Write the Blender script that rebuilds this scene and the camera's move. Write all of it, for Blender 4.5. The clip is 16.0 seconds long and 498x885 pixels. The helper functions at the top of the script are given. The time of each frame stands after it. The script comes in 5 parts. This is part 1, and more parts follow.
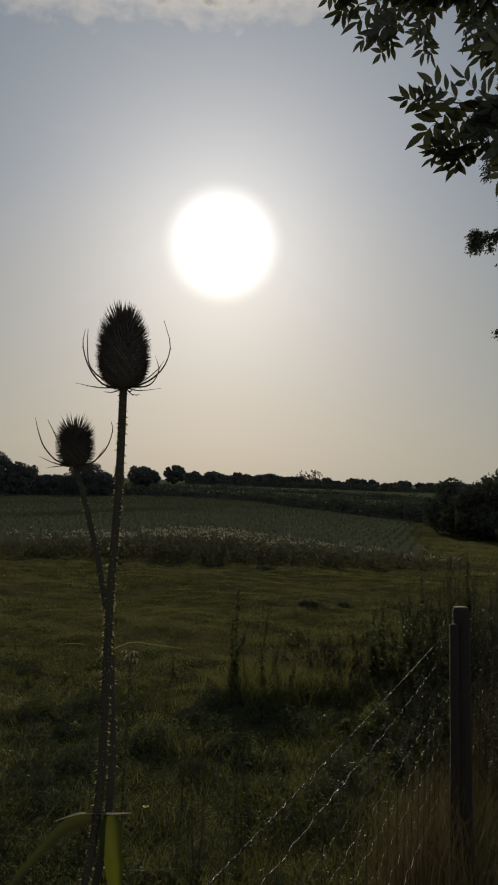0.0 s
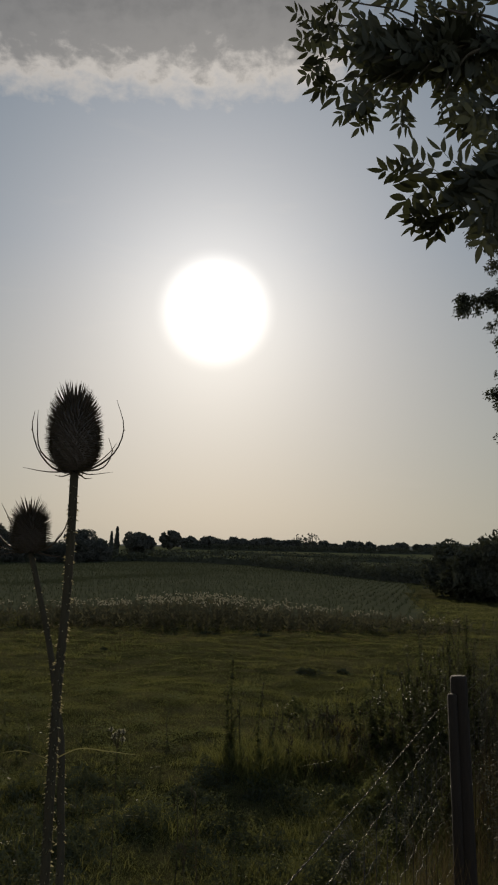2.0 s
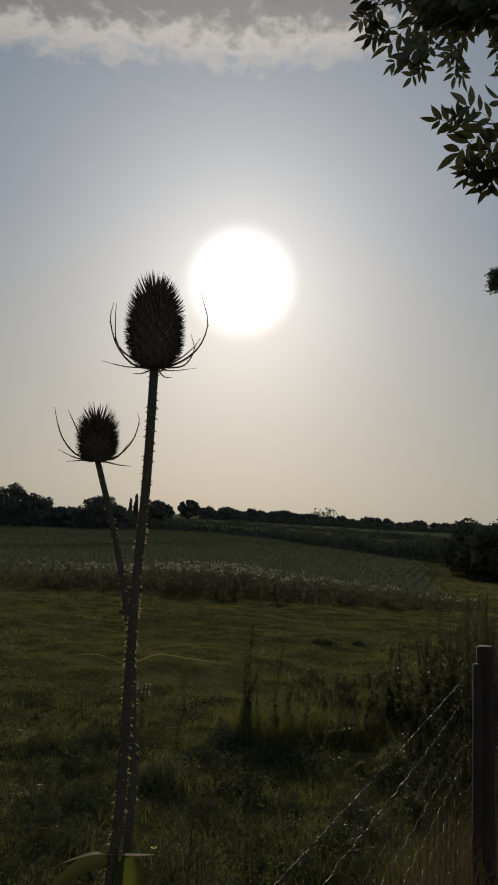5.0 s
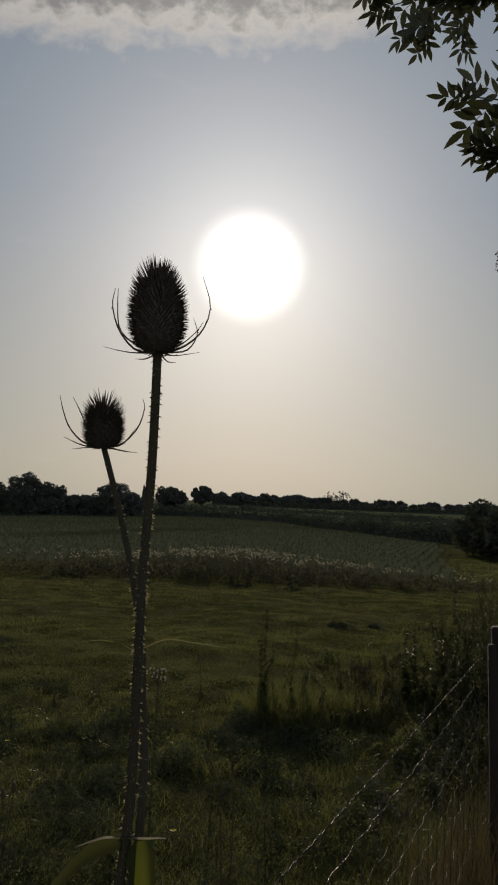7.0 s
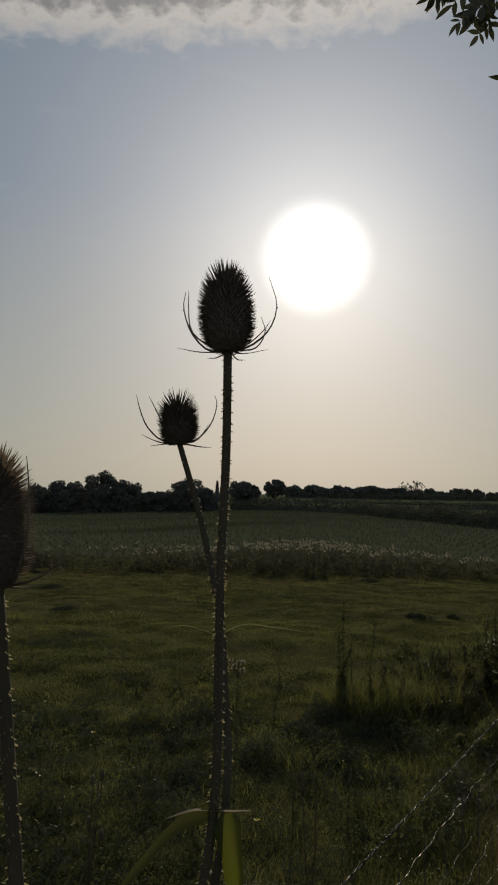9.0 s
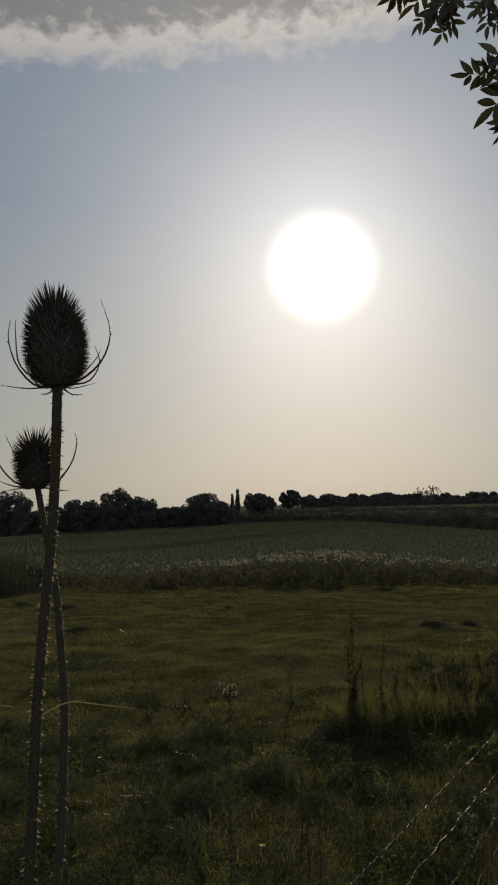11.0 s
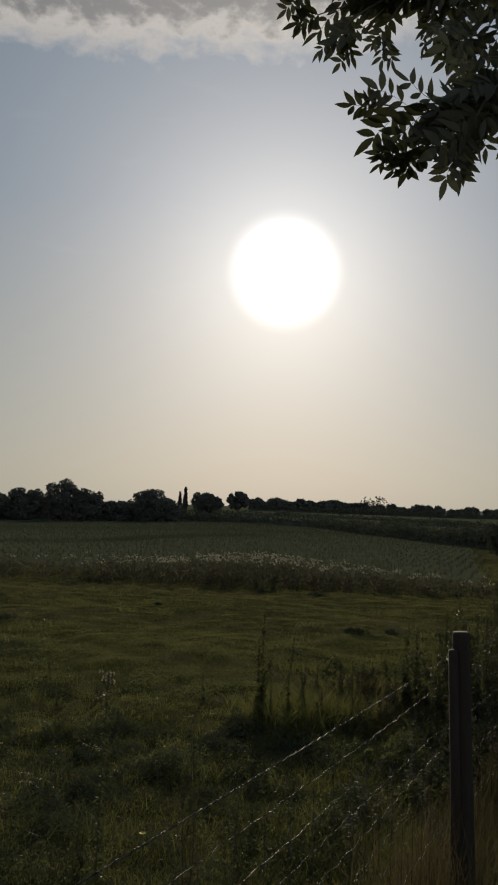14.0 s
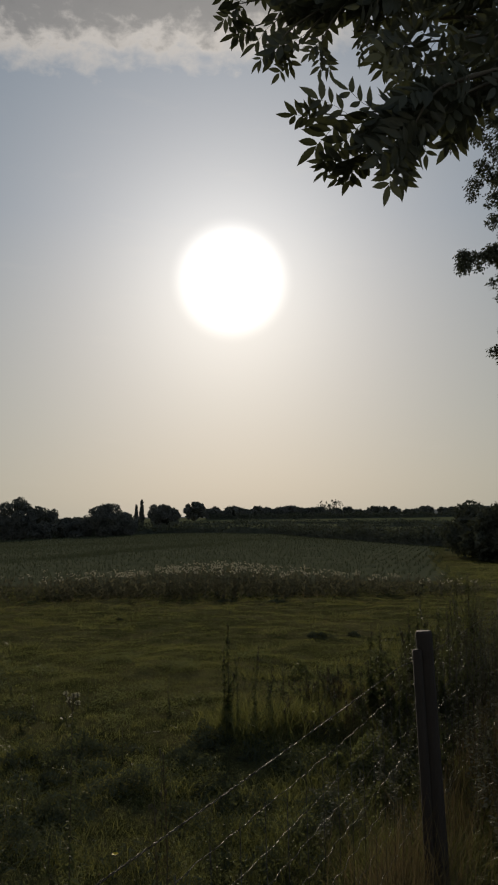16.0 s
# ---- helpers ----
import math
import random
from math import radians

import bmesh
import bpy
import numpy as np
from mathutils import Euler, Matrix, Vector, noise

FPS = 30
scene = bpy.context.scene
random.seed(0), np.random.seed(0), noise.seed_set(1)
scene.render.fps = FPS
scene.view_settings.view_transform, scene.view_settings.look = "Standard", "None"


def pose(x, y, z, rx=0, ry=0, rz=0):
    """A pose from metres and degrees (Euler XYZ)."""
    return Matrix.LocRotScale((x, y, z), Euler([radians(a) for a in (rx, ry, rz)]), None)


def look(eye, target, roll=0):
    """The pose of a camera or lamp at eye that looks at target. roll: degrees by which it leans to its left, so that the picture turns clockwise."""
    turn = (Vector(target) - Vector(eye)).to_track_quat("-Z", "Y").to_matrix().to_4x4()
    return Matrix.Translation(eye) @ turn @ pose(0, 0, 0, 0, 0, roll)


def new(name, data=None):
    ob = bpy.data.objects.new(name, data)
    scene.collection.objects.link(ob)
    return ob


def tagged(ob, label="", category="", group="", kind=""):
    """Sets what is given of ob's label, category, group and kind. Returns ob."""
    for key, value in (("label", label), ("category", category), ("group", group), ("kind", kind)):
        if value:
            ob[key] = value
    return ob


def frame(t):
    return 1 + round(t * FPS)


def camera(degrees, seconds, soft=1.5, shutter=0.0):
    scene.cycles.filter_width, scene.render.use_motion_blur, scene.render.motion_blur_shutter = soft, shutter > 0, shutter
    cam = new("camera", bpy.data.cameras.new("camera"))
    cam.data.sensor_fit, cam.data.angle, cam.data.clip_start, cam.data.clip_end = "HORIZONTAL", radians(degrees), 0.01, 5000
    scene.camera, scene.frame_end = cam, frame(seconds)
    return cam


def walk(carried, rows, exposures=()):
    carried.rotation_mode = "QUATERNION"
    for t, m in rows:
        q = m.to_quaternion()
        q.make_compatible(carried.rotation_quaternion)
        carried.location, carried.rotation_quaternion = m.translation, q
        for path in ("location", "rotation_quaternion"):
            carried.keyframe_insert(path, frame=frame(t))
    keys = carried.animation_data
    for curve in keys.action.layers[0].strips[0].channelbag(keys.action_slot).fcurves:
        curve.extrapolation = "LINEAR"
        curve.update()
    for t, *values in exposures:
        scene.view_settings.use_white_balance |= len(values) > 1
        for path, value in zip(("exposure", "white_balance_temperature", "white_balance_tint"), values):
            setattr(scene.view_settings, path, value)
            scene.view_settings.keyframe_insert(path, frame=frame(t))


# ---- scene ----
cam = camera(33.6, 16.0, soft=2.0)
PATH = [
    (0, (0.201, 0.127, 1.871), (0.198, 2.125, 1.971), 2.1),
    (0.5, (0.22, 0.15, 1.893), (0.217, 2.142, 2.073), 1.1),
    (1, (0.228, 0.163, 1.91), (0.231, 2.146, 2.174), 0.0),
    (1.5, (0.23, 0.157, 1.906), (0.234, 2.138, 2.174), 0.3),
    (2, (0.229, 0.158, 1.889), (0.233, 2.142, 2.143), 1.2),
    (2.5, (0.22, 0.167, 1.883), (0.22, 2.152, 2.126), 1.7),
    (3, (0.209, 0.188, 1.869), (0.201, 2.174, 2.101), 2.6),
    (3.5, (0.196, 0.199, 1.859), (0.174, 2.187, 2.077), 3.2),
    (4, (0.176, 0.202, 1.849), (0.141, 2.191, 2.062), 3.7),
    (6.5, (0.191, 0.206, 1.838), (0.128, 2.2, 1.984), 2.5),
    (7, (0.186, 0.207, 1.84), (0.115, 2.201, 1.988), 2.3),
    (7.5, (0.172, 0.196, 1.842), (0.037, 2.186, 1.989), 1.4),
    (8, (0.166, 0.182, 1.843), (-0.072, 2.163, 1.985), 0.9),
    (8.5, (0.172, 0.173, 1.837), (-0.064, 2.155, 1.962), 1.0),
    (11, (0.295, 0.27, 1.862), (0.021, 2.245, 2.018), -1.5),
    (11.5, (0.322, 0.185, 1.869), (0.153, 2.172, 2.025), -1.1),
    (12, (0.384, 0.226, 1.868), (0.128, 2.203, 2.03), -0.4),
    (12.5, (0.473, 0.292, 1.872), (-0.03, 2.22, 2.045), 0.9),
    (13, (0.475, 0.286, 1.857), (-0.086, 2.198, 2.025), 0.2),
    (13.5, (0.507, 0.218, 1.856), (0.078, 2.165, 2.015), -0.1),
    (14, (0.528, 0.193, 1.852), (0.369, 2.18, 2.01), 2.1),
    (14.5, (0.533, 0.201, 1.858), (0.569, 2.194, 2.02), 1.2),
    (15, (0.525, 0.197, 1.862), (0.573, 2.189, 2.032), 0.2),
    (15.5, (0.517, 0.192, 1.862), (0.535, 2.184, 2.037), -0.4),
    (16, (0.52, 0.196, 1.858), (0.472, 2.187, 2.038), -0.8),
]
EXPOSURES = [(0.0, -0.12), (0.5, -0.06), (1.2, 0.0), (2.5, -0.04), (4.0, -0.07), (8.5, -0.06), (11.0, 0.0), (12.0, -0.01), (12.5, 0.0), (13.0, 0.07), (14.0, 0.02), (16.0, 0.0)]
walk(cam, [(t, look(eye, target, roll)) for t, eye, target, roll in PATH], EXPOSURES)

# ---- world, sun ----
SUN_AZ, SUN_EL = -2.45, 16.29
SUN = Vector((math.sin(radians(SUN_AZ)) * math.cos(radians(SUN_EL)), math.cos(radians(SUN_AZ)) * math.cos(radians(SUN_EL)), math.sin(radians(SUN_EL))))


class Nodes:
    """Short way to write a node tree."""

    def __init__(self, tree):
        self.tree = tree
        tree.nodes.clear()

    def add(self, kind, *links, **values):
        node = self.tree.nodes.new(kind)
        for key, value in values.items():
            node.inputs[key].default_value = value
        for slot, source in links:
            self.tree.links.new(source, node.inputs[slot])
        return node

    def math(self, op, a, b=None, c=None, clamp=False):
        node = self.tree.nodes.new("ShaderNodeMath")
        node.operation, node.use_clamp = op, clamp
        for slot, v in enumerate((a, b, c)):
            if v is None:
                continue
            if isinstance(v, (int, float)):
                node.inputs[slot].default_value = v
            else:
                self.tree.links.new(v, node.inputs[slot])
        return node.outputs[0]

    def ramp(self, source, stops, smooth=False):
        node = self.tree.nodes.new("ShaderNodeValToRGB")
        node.color_ramp.interpolation = "EASE" if smooth else "LINEAR"
        while len(node.color_ramp.elements) < len(stops):
            node.color_ramp.elements.new(0.5)
        for e, (at, colour) in zip(node.color_ramp.elements, stops):
            e.position = at
            e.color = (*colour, 1) if len(colour) == 3 else colour
        self.tree.links.new(source, node.inputs[0])
        return node.outputs[0]

    def mix(self, fac, a, b, blend="MIX"):
        node = self.tree.nodes.new("ShaderNodeMix")
        node.data_type, node.blend_type = "RGBA", blend
        for slot, v in ((0, fac), (6, a), (7, b)):
            if isinstance(v, (int, float)):
                node.inputs[slot].default_value = v
            elif isinstance(v, tuple):
                node.inputs[slot].default_value = (*v, 1)
            else:
                self.tree.links.new(v, node.inputs[slot])
        return node.outputs[2]


def build_world():
    world = bpy.data.worlds.new("sky")
    scene.world = world
    world.use_nodes = True
    n = Nodes(world.node_tree)
    sky = n.add("ShaderNodeTexSky")
    sky.sky_type, sky.sun_disc = "NISHITA", False
    sky.sun_elevation, sky.sun_rotation = radians(SUN_EL), radians(SUN_AZ)
    sky.altitude, sky.air_density, sky.dust_density, sky.ozone_density = 50.0, 1.0, 2.5, 1.5
    way = n.add("ShaderNodeTexCoord").outputs["Generated"]
    norm = n.add("ShaderNodeVectorMath", (0, way))
    norm.operation = "NORMALIZE"
    unit = norm.outputs[0]
    dot = n.add("ShaderNodeVectorMath", (0, unit))
    dot.operation = "DOT_PRODUCT"
    dot.inputs[1].default_value = SUN
    angle = n.math("MULTIPLY", n.math("ARCCOSINE", n.math("MINIMUM", dot.outputs["Value"], 1.0)), 57.2958)
    parts = n.add("ShaderNodeSeparateXYZ", (0, unit))
    lift = n.math("MULTIPLY", n.math("ARCSINE", parts.outputs[2]), 57.2958)
    turn = n.math("MULTIPLY", n.math("ARCTAN2", parts.outputs[0], parts.outputs[1]), 57.2958)
    # haze: a pale veil, warm near the ground and greyer blue higher up
    veil = n.ramp(n.math("DIVIDE", lift, 60.0, clamp=True), [(0.0, HAZE_LOW), (0.12, HAZE_MID), (0.34, HAZE_UP), (1.0, HAZE_TOP)])
    # veil bluer off the sun; unseen sky behind brightened to fill shaded sides
    veil = n.mix(1.0, veil, n.ramp(n.math("DIVIDE", angle, 180.0, clamp=True), [(0.0, (1.0, 1.0, 1.0)), (0.06, (0.98, 1.0, 1.03)), (0.11, (0.96, 1.05, 1.09)), (0.17, (0.92, 1.08, 1.13)), (0.34, (0.95, 1.04, 1.12)), (0.55, (1.62, 1.7, 1.82)), (1.0, (1.98, 2.08, 2.24))]), "MULTIPLY")
    # the bright ring of hazy air round the sun
    near = n.math("EXPONENT", n.math("MULTIPLY", n.math("SUBTRACT", angle, 3.4), -0.1))
    ring = n.math("MULTIPLY", n.math("MINIMUM", near, 1.6), RING)
    core = n.math("MULTIPLY", n.math("POWER", n.math("SUBTRACT", 1.0, n.math("DIVIDE", n.math("SUBTRACT", angle, 1.75), 2.7, clamp=True)), 2.0), CORE)
    glow = n.math("ADD", ring, core)
    warm = n.mix(1.0, veil, n.add("ShaderNodeCombineColor", (0, glow), (1, n.math("MULTIPLY", glow, 0.955)), (2, n.math("MULTIPLY", glow, 0.90))).outputs[0], "ADD")
    # a ragged bank of cloud high over the sun, and faint wisps below it
    sphere = n.add("ShaderNodeCombineXYZ", (0, n.math("MULTIPLY", turn, 0.17)), (1, n.math("MULTIPLY", lift, 0.26)))
    big = n.add("ShaderNodeTexNoise", (0, sphere.outputs[0]), Scale=0.9, Detail=3.0, Roughness=0.5).outputs[0]
    fine = n.add("ShaderNodeTexNoise", (0, sphere.outputs[0]), Scale=3.6, Detail=8.0, Roughness=0.6, Distortion=0.2).outputs[0]
    edge = n.math("ADD", n.math("ADD", n.math("MULTIPLY", n.math("SUBTRACT", fine, 0.5), 3.2), n.math("MULTIPLY", n.math("SUBTRACT", big, 0.5), 1.6)), n.math("MULTIPLY", turn, -0.06))
    depth = n.math("ADD", n.math("SUBTRACT", lift, 29.7), edge)
    end = n.math("SUBTRACT", 1.0, n.math("DIVIDE", n.math("ADD", n.math("SUBTRACT", turn, 5.0), n.math("MULTIPLY", n.math("SUBTRACT", fine, 0.5), 16.0)), 4.0, clamp=True))
    cover = n.math("MULTIPLY", n.math("DIVIDE", depth, 1.6, clamp=True), end)
    shade = n.ramp(n.math("DIVIDE", n.math("ADD", depth, n.math("MULTIPLY", n.math("SUBTRACT", fine, 0.5), 3.0)), 8.0, clamp=True), [(0.0, CLOUD_EDGE), (0.16, CLOUD_EDGE), (0.42, CLOUD_MID), (1.0, CLOUD_CORE)], True)
    lit = n.mix(1.0, shade, n.add("ShaderNodeCombineColor", (0, n.math("MULTIPLY", glow, 0.8)), (1, n.math("MULTIPLY", glow, 0.72)), (2, n.math("MULTIPLY", glow, 0.62))).outputs[0], "ADD")
    # thin streaks under the bank
    streak = n.add("ShaderNodeCombineXYZ", (0, n.math("MULTIPLY", turn, 0.09)), (1, n.math("MULTIPLY", lift, 0.42)))
    thin = n.add("ShaderNodeTexNoise", (0, streak.outputs[0]), Scale=1.6, Detail=7.0, Roughness=0.6, Distortion=0.3).outputs[0]
    wisp = n.math("MULTIPLY", n.math("DIVIDE", n.math("SUBTRACT", thin, 0.58), 0.2, clamp=True), 0.1)
    warm = n.mix(wisp, warm, lit)
    full = n.mix(n.math("MULTIPLY", cover, 0.93), warm, lit)
    base = n.mix(1.0, full, n.mix(1.0, sky.outputs[0], (SKY, SKY, SKY), "MULTIPLY"), "ADD")
    back = n.add("ShaderNodeBackground", (0, base), Strength=1.0)
    n.add("ShaderNodeOutputWorld", (0, back.outputs[0]))


HAZE_LOW, HAZE_MID, HAZE_UP, HAZE_TOP = (0.315, 0.272, 0.212), (0.248, 0.238, 0.216), (0.13, 0.163, 0.207), (0.10, 0.13, 0.18)
CLOUD_EDGE, CLOUD_MID, CLOUD_CORE = (0.41, 0.385, 0.36), (0.14, 0.141, 0.144), (0.074, 0.079, 0.086)
RING, CORE, SKY = 0.57, 1.5, 0.003
build_world()
sun = new("sun", bpy.data.lights.new("sun", "SUN"))
sun.data.energy, sun.data.angle, sun.data.color = 3.7, radians(0.6), (1.0, 0.86, 0.68)
sun.matrix_world = look(tuple(SUN * 50), (0, 0, 0))

# ---- materials ----
def material(name):
    m = bpy.data.materials.new(name)
    m.use_nodes = True
    return m, Nodes(m.node_tree)


def leafy(name, dark, light, through_colour, gloss=0.5, thin=0.45, per="random", spread=0.6, shine=0.25, glint=0.0):
    """A leaf: two greens, a little gloss, and light that comes through it."""
    m, n = material(name)
    if per == "island":
        pick = n.add("ShaderNodeNewGeometry").outputs["Random Per Island"]
    else:
        pick = n.add("ShaderNodeObjectInfo").outputs["Random"]
    where = n.add("ShaderNodeTexCoord").outputs["Object"]
    grain = n.add("ShaderNodeTexNoise", (0, where), Scale=40.0, Detail=4.0).outputs[0]
    patch = n.add("ShaderNodeTexNoise", (0, where), Scale=1.1, Detail=4.0, Roughness=0.6).outputs[0]
    fac = n.math("ADD", n.math("MULTIPLY", pick, spread * 0.6), n.math("ADD", n.math("MULTIPLY", n.math("SUBTRACT", grain, 0.4), 0.3), n.math("MULTIPLY", n.math("SUBTRACT", patch, 0.38), 1.5)), clamp=True)
    colour = n.mix(fac, dark, light)
    if shine:
        body = n.add("ShaderNodeBsdfPrincipled", ("Base Color", colour), Roughness=gloss)
        body.inputs["Specular IOR Level"].default_value = shine
    else:
        body = n.add("ShaderNodeBsdfDiffuse", ("Color", colour))
    back = n.add("ShaderNodeBsdfTranslucent", ("Color", n.mix(fac, tuple(c * 0.6 for c in through_colour), through_colour)))
    both = n.add("ShaderNodeMixShader", (1, body.outputs[0]), (2, back.outputs[0]), Fac=thin)
    if glint:
        wax = n.add("ShaderNodeBsdfGlossy", Roughness=0.33)
        both = n.add("ShaderNodeMixShader", (1, both.outputs[0]), (2, wax.outputs[0]), Fac=glint)
    n.add("ShaderNodeOutputMaterial", (0, both.outputs[0]))
    return m


def bark(name, dark, light, scale=30.0, stretch=0.2, rough=0.85, bump=0.4, metal=0.0, shine=0.3):
    m, n = material(name)
    where = n.add("ShaderNodeTexCoord").outputs["Object"]
    run = n.add("ShaderNodeMapping", (0, where))
    run.inputs["Scale"].default_value = (1, 1, stretch)
    grain = n.add("ShaderNodeTexNoise", (0, run.outputs[0]), Scale=scale, Detail=6.0, Roughness=0.65).outputs[0]
    stain = n.add("ShaderNodeTexNoise", (0, where), Scale=scale * 0.12, Detail=3.0).outputs[0]
    fac = n.math("ADD", n.math("MULTIPLY", grain, 0.7), n.math("MULTIPLY", n.math("SUBTRACT", stain, 0.3), 0.6), clamp=True)
    relief = n.add("ShaderNodeBump", ("Height", grain), Strength=bump, Distance=0.01)
    body = n.add("ShaderNodeBsdfPrincipled", ("Base Color", n.mix(fac, dark, light)), ("Normal", relief.outputs[0]), Roughness=rough, Metallic=metal)
    body.inputs["Specular IOR Level"].default_value = shine
    n.add("ShaderNodeOutputMaterial", (0, body.outputs[0]))
    return m


def wire_metal():
    """Dull weathered wire with small bright worn spots."""
    m, n = material("galvanised wire")
    where = n.add("ShaderNodeTexCoord").outputs["Object"]
    spot = n.add("ShaderNodeTexNoise", (0, where), Scale=55.0, Detail=3.0, Roughness=0.6).outputs[0]
    worn = n.math("MULTIPLY", n.math("DIVIDE", n.math("SUBTRACT", spot, 0.4), 0.28, clamp=True), 0.1)
    dull = n.add("ShaderNodeBsdfDiffuse", ("Color", n.mix(spot, (0.012, 0.011, 0.01), (0.045, 0.042, 0.037))))
    bright = n.add("ShaderNodeBsdfGlossy", Roughness=0.35)
    bright.inputs["Color"].default_value = (0.6, 0.58, 0.54, 1)
    n.add("ShaderNodeOutputMaterial", (0, n.add("ShaderNodeMixShader", (0, worn), (1, dull.outputs[0]), (2, bright.outputs[0])).outputs[0]))
    return m


def soil(name, dark, light, straw, scale=3.0):
    """Ground under grass: tufts of green, dead straw and bare brown."""
    m, n = material(name)
    where = n.add("ShaderNodeTexCoord").outputs["Object"]
    fine = n.add("ShaderNodeTexNoise", (0, where), Scale=scale * 6, Detail=8.0, Roughness=0.7).outputs[0]
    mid = n.add("ShaderNodeTexNoise", (0, where), Scale=scale * 0.5, Detail=4.0).outputs[0]
    wide = n.add("ShaderNodeTexNoise", (0, where), Scale=scale * 0.04, Detail=3.0).outputs[0]
    green = n.mix(n.math("ADD", n.math("MULTIPLY", n.math("SUBTRACT", fine, 0.32), 2.0), n.math("MULTIPLY", n.math("SUBTRACT", mid, 0.45), 0.9), clamp=True), dark, light)
    dry = n.math("MULTIPLY", n.math("DIVIDE", n.math("SUBTRACT", n.math("ADD", n.math("MULTIPLY", mid, 0.5), n.math("MULTIPLY", wide, 0.6)), 0.5), 0.2, clamp=True), 0.6)
    relief = n.add("ShaderNodeBump", ("Height", n.math("ADD", n.math("MULTIPLY", fine, 0.4), mid)), Strength=0.8, Distance=0.12)
    body = n.add("ShaderNodeBsdfDiffuse", ("Color", n.mix(dry, green, straw)), ("Normal", relief.outputs[0]))
    n.add("ShaderNodeOutputMaterial", (0, body.outputs[0]))
    return m


PASTURE = soil("pasture", (0.016, 0.019, 0.007), (0.082, 0.085, 0.036), (0.096, 0.084, 0.044), 4.5)
# crop soil and meadow made paler, greyer: haze over the fields as colour
HAZED_CROP_SOIL = soil("hazed crop soil", (0.05, 0.056, 0.036), (0.074, 0.082, 0.051), (0.086, 0.087, 0.058), 1.2)
HAZED_MEADOW = soil("hazed far meadow", (0.058, 0.066, 0.038), (0.096, 0.106, 0.056), (0.118, 0.113, 0.066), 0.5)
# ground beyond 1500 m painted pale grey in place of real haze
HAZED_HILL = soil("hazed distant hill", (0.10, 0.11, 0.11), (0.13, 0.14, 0.14), (0.14, 0.14, 0.13), 0.05)
GRASS = leafy("grass blades", (0.026, 0.033, 0.011), (0.13, 0.136, 0.048), (0.164, 0.166, 0.044), 0.65, 0.38, "island", 1.2, 0.0, 0.016)
STRAW = leafy("dry grass", (0.06, 0.05, 0.024), (0.14, 0.115, 0.06), (0.09, 0.07, 0.035), 0.7, 0.35, "island", 0.8, 0.0)
WEED = leafy("weed leaves", (0.034, 0.044, 0.017), (0.1, 0.112, 0.042), (0.13, 0.142, 0.05), 0.7, 0.42, "island", 0.8, 0.0, 0.014)
DOWN = leafy("thistle down", (0.24, 0.225, 0.17), (0.42, 0.4, 0.31), (0.32, 0.3, 0.21), 0.9, 0.5, "island", 0.8, 0.0)
# far hedge leaves lightened, with the haze of distance in their colour
HAZED_HEDGE = leafy("hazed hedge leaves", (0.07, 0.08, 0.062), (0.12, 0.128, 0.095), (0.04, 0.046, 0.022), 0.7, 0.2, "island", 0.8, 0.0)
# far tree leaves: distance haze put into the colour, paler and bluer
HAZED_TREE = leafy("hazed tree leaves", (0.1, 0.105, 0.098), (0.16, 0.165, 0.142), (0.06, 0.066, 0.034), 0.6, 0.22, "island", 0.6, 0.0)
# darker foliage for nearer trees and hedge, without the painted haze tint
UNHAZED_LEAF = leafy("unhazed leaves", (0.062, 0.067, 0.054), (0.112, 0.117, 0.088), (0.055, 0.062, 0.026), 0.6, 0.18, "island", 0.8, 0.0, 0.004)
ASH = leafy("ash leaves", (0.036, 0.04, 0.03), (0.07, 0.076, 0.054), (0.055, 0.061, 0.024), 0.6, 0.22, "island", 0.8, 0.0, 0.012)
NETTLE = leafy("nettle leaves", (0.052, 0.057, 0.042), (0.135, 0.138, 0.1), (0.13, 0.13, 0.07), 0.75, 0.4, "island", 0.9, 0.0, 0.003)
RANK = leafy("rank weeds", (0.046, 0.047, 0.034), (0.1, 0.098, 0.07), (0.055, 0.053, 0.03), 0.75, 0.3, "island", 0.9, 0.0)
# greens lifted to carry the haze painted over the crop field
CROP = leafy("crop plants", (0.053, 0.061, 0.039), (0.093, 0.104, 0.064), (0.046, 0.053, 0.026), 0.75, 0.3, "island", 0.8, 0.0)
TEASEL = bark("teasel head", (0.085, 0.074, 0.063), (0.14, 0.122, 0.104), 300.0, 1.0, 0.8)
SPINE = leafy("teasel spines", (0.08, 0.07, 0.058), (0.135, 0.116, 0.096), (0.24, 0.18, 0.11), 0.6, 0.4, "island")
STALK = bark("teasel stalk", (0.032, 0.029, 0.018), (0.078, 0.068, 0.046), 200.0, 0.08, 0.85, 0.4, 0.0, 0.08)
PRICKLE = leafy("stalk prickles", (0.12, 0.113, 0.084), (0.22, 0.208, 0.16), (0.75, 0.7, 0.5), 0.5, 0.75, "island")
CUP_LEAF = leafy("teasel leaf", (0.03, 0.042, 0.012), (0.055, 0.07, 0.017), (0.086, 0.096, 0.01), 0.5, 0.55, "random")
UPPER_LEAF = leafy("upper teasel leaf", (0.022, 0.025, 0.01), (0.048, 0.053, 0.02), (0.06, 0.066, 0.014), 0.6, 0.45, "random")
# narrow leaves coloured brighter to stand for light along their edges
EDGE_LIT_LEAF = leafy("edge-lit narrow teasel leaf", (0.09, 0.09, 0.05), (0.16, 0.155, 0.09), (0.2, 0.19, 0.08), 0.5, 0.5, "random")
DRY_RIM = leafy("withered rim", (0.20, 0.17, 0.11), (0.34, 0.29, 0.20), (0.3, 0.25, 0.15), 0.8, 0.4, "random")
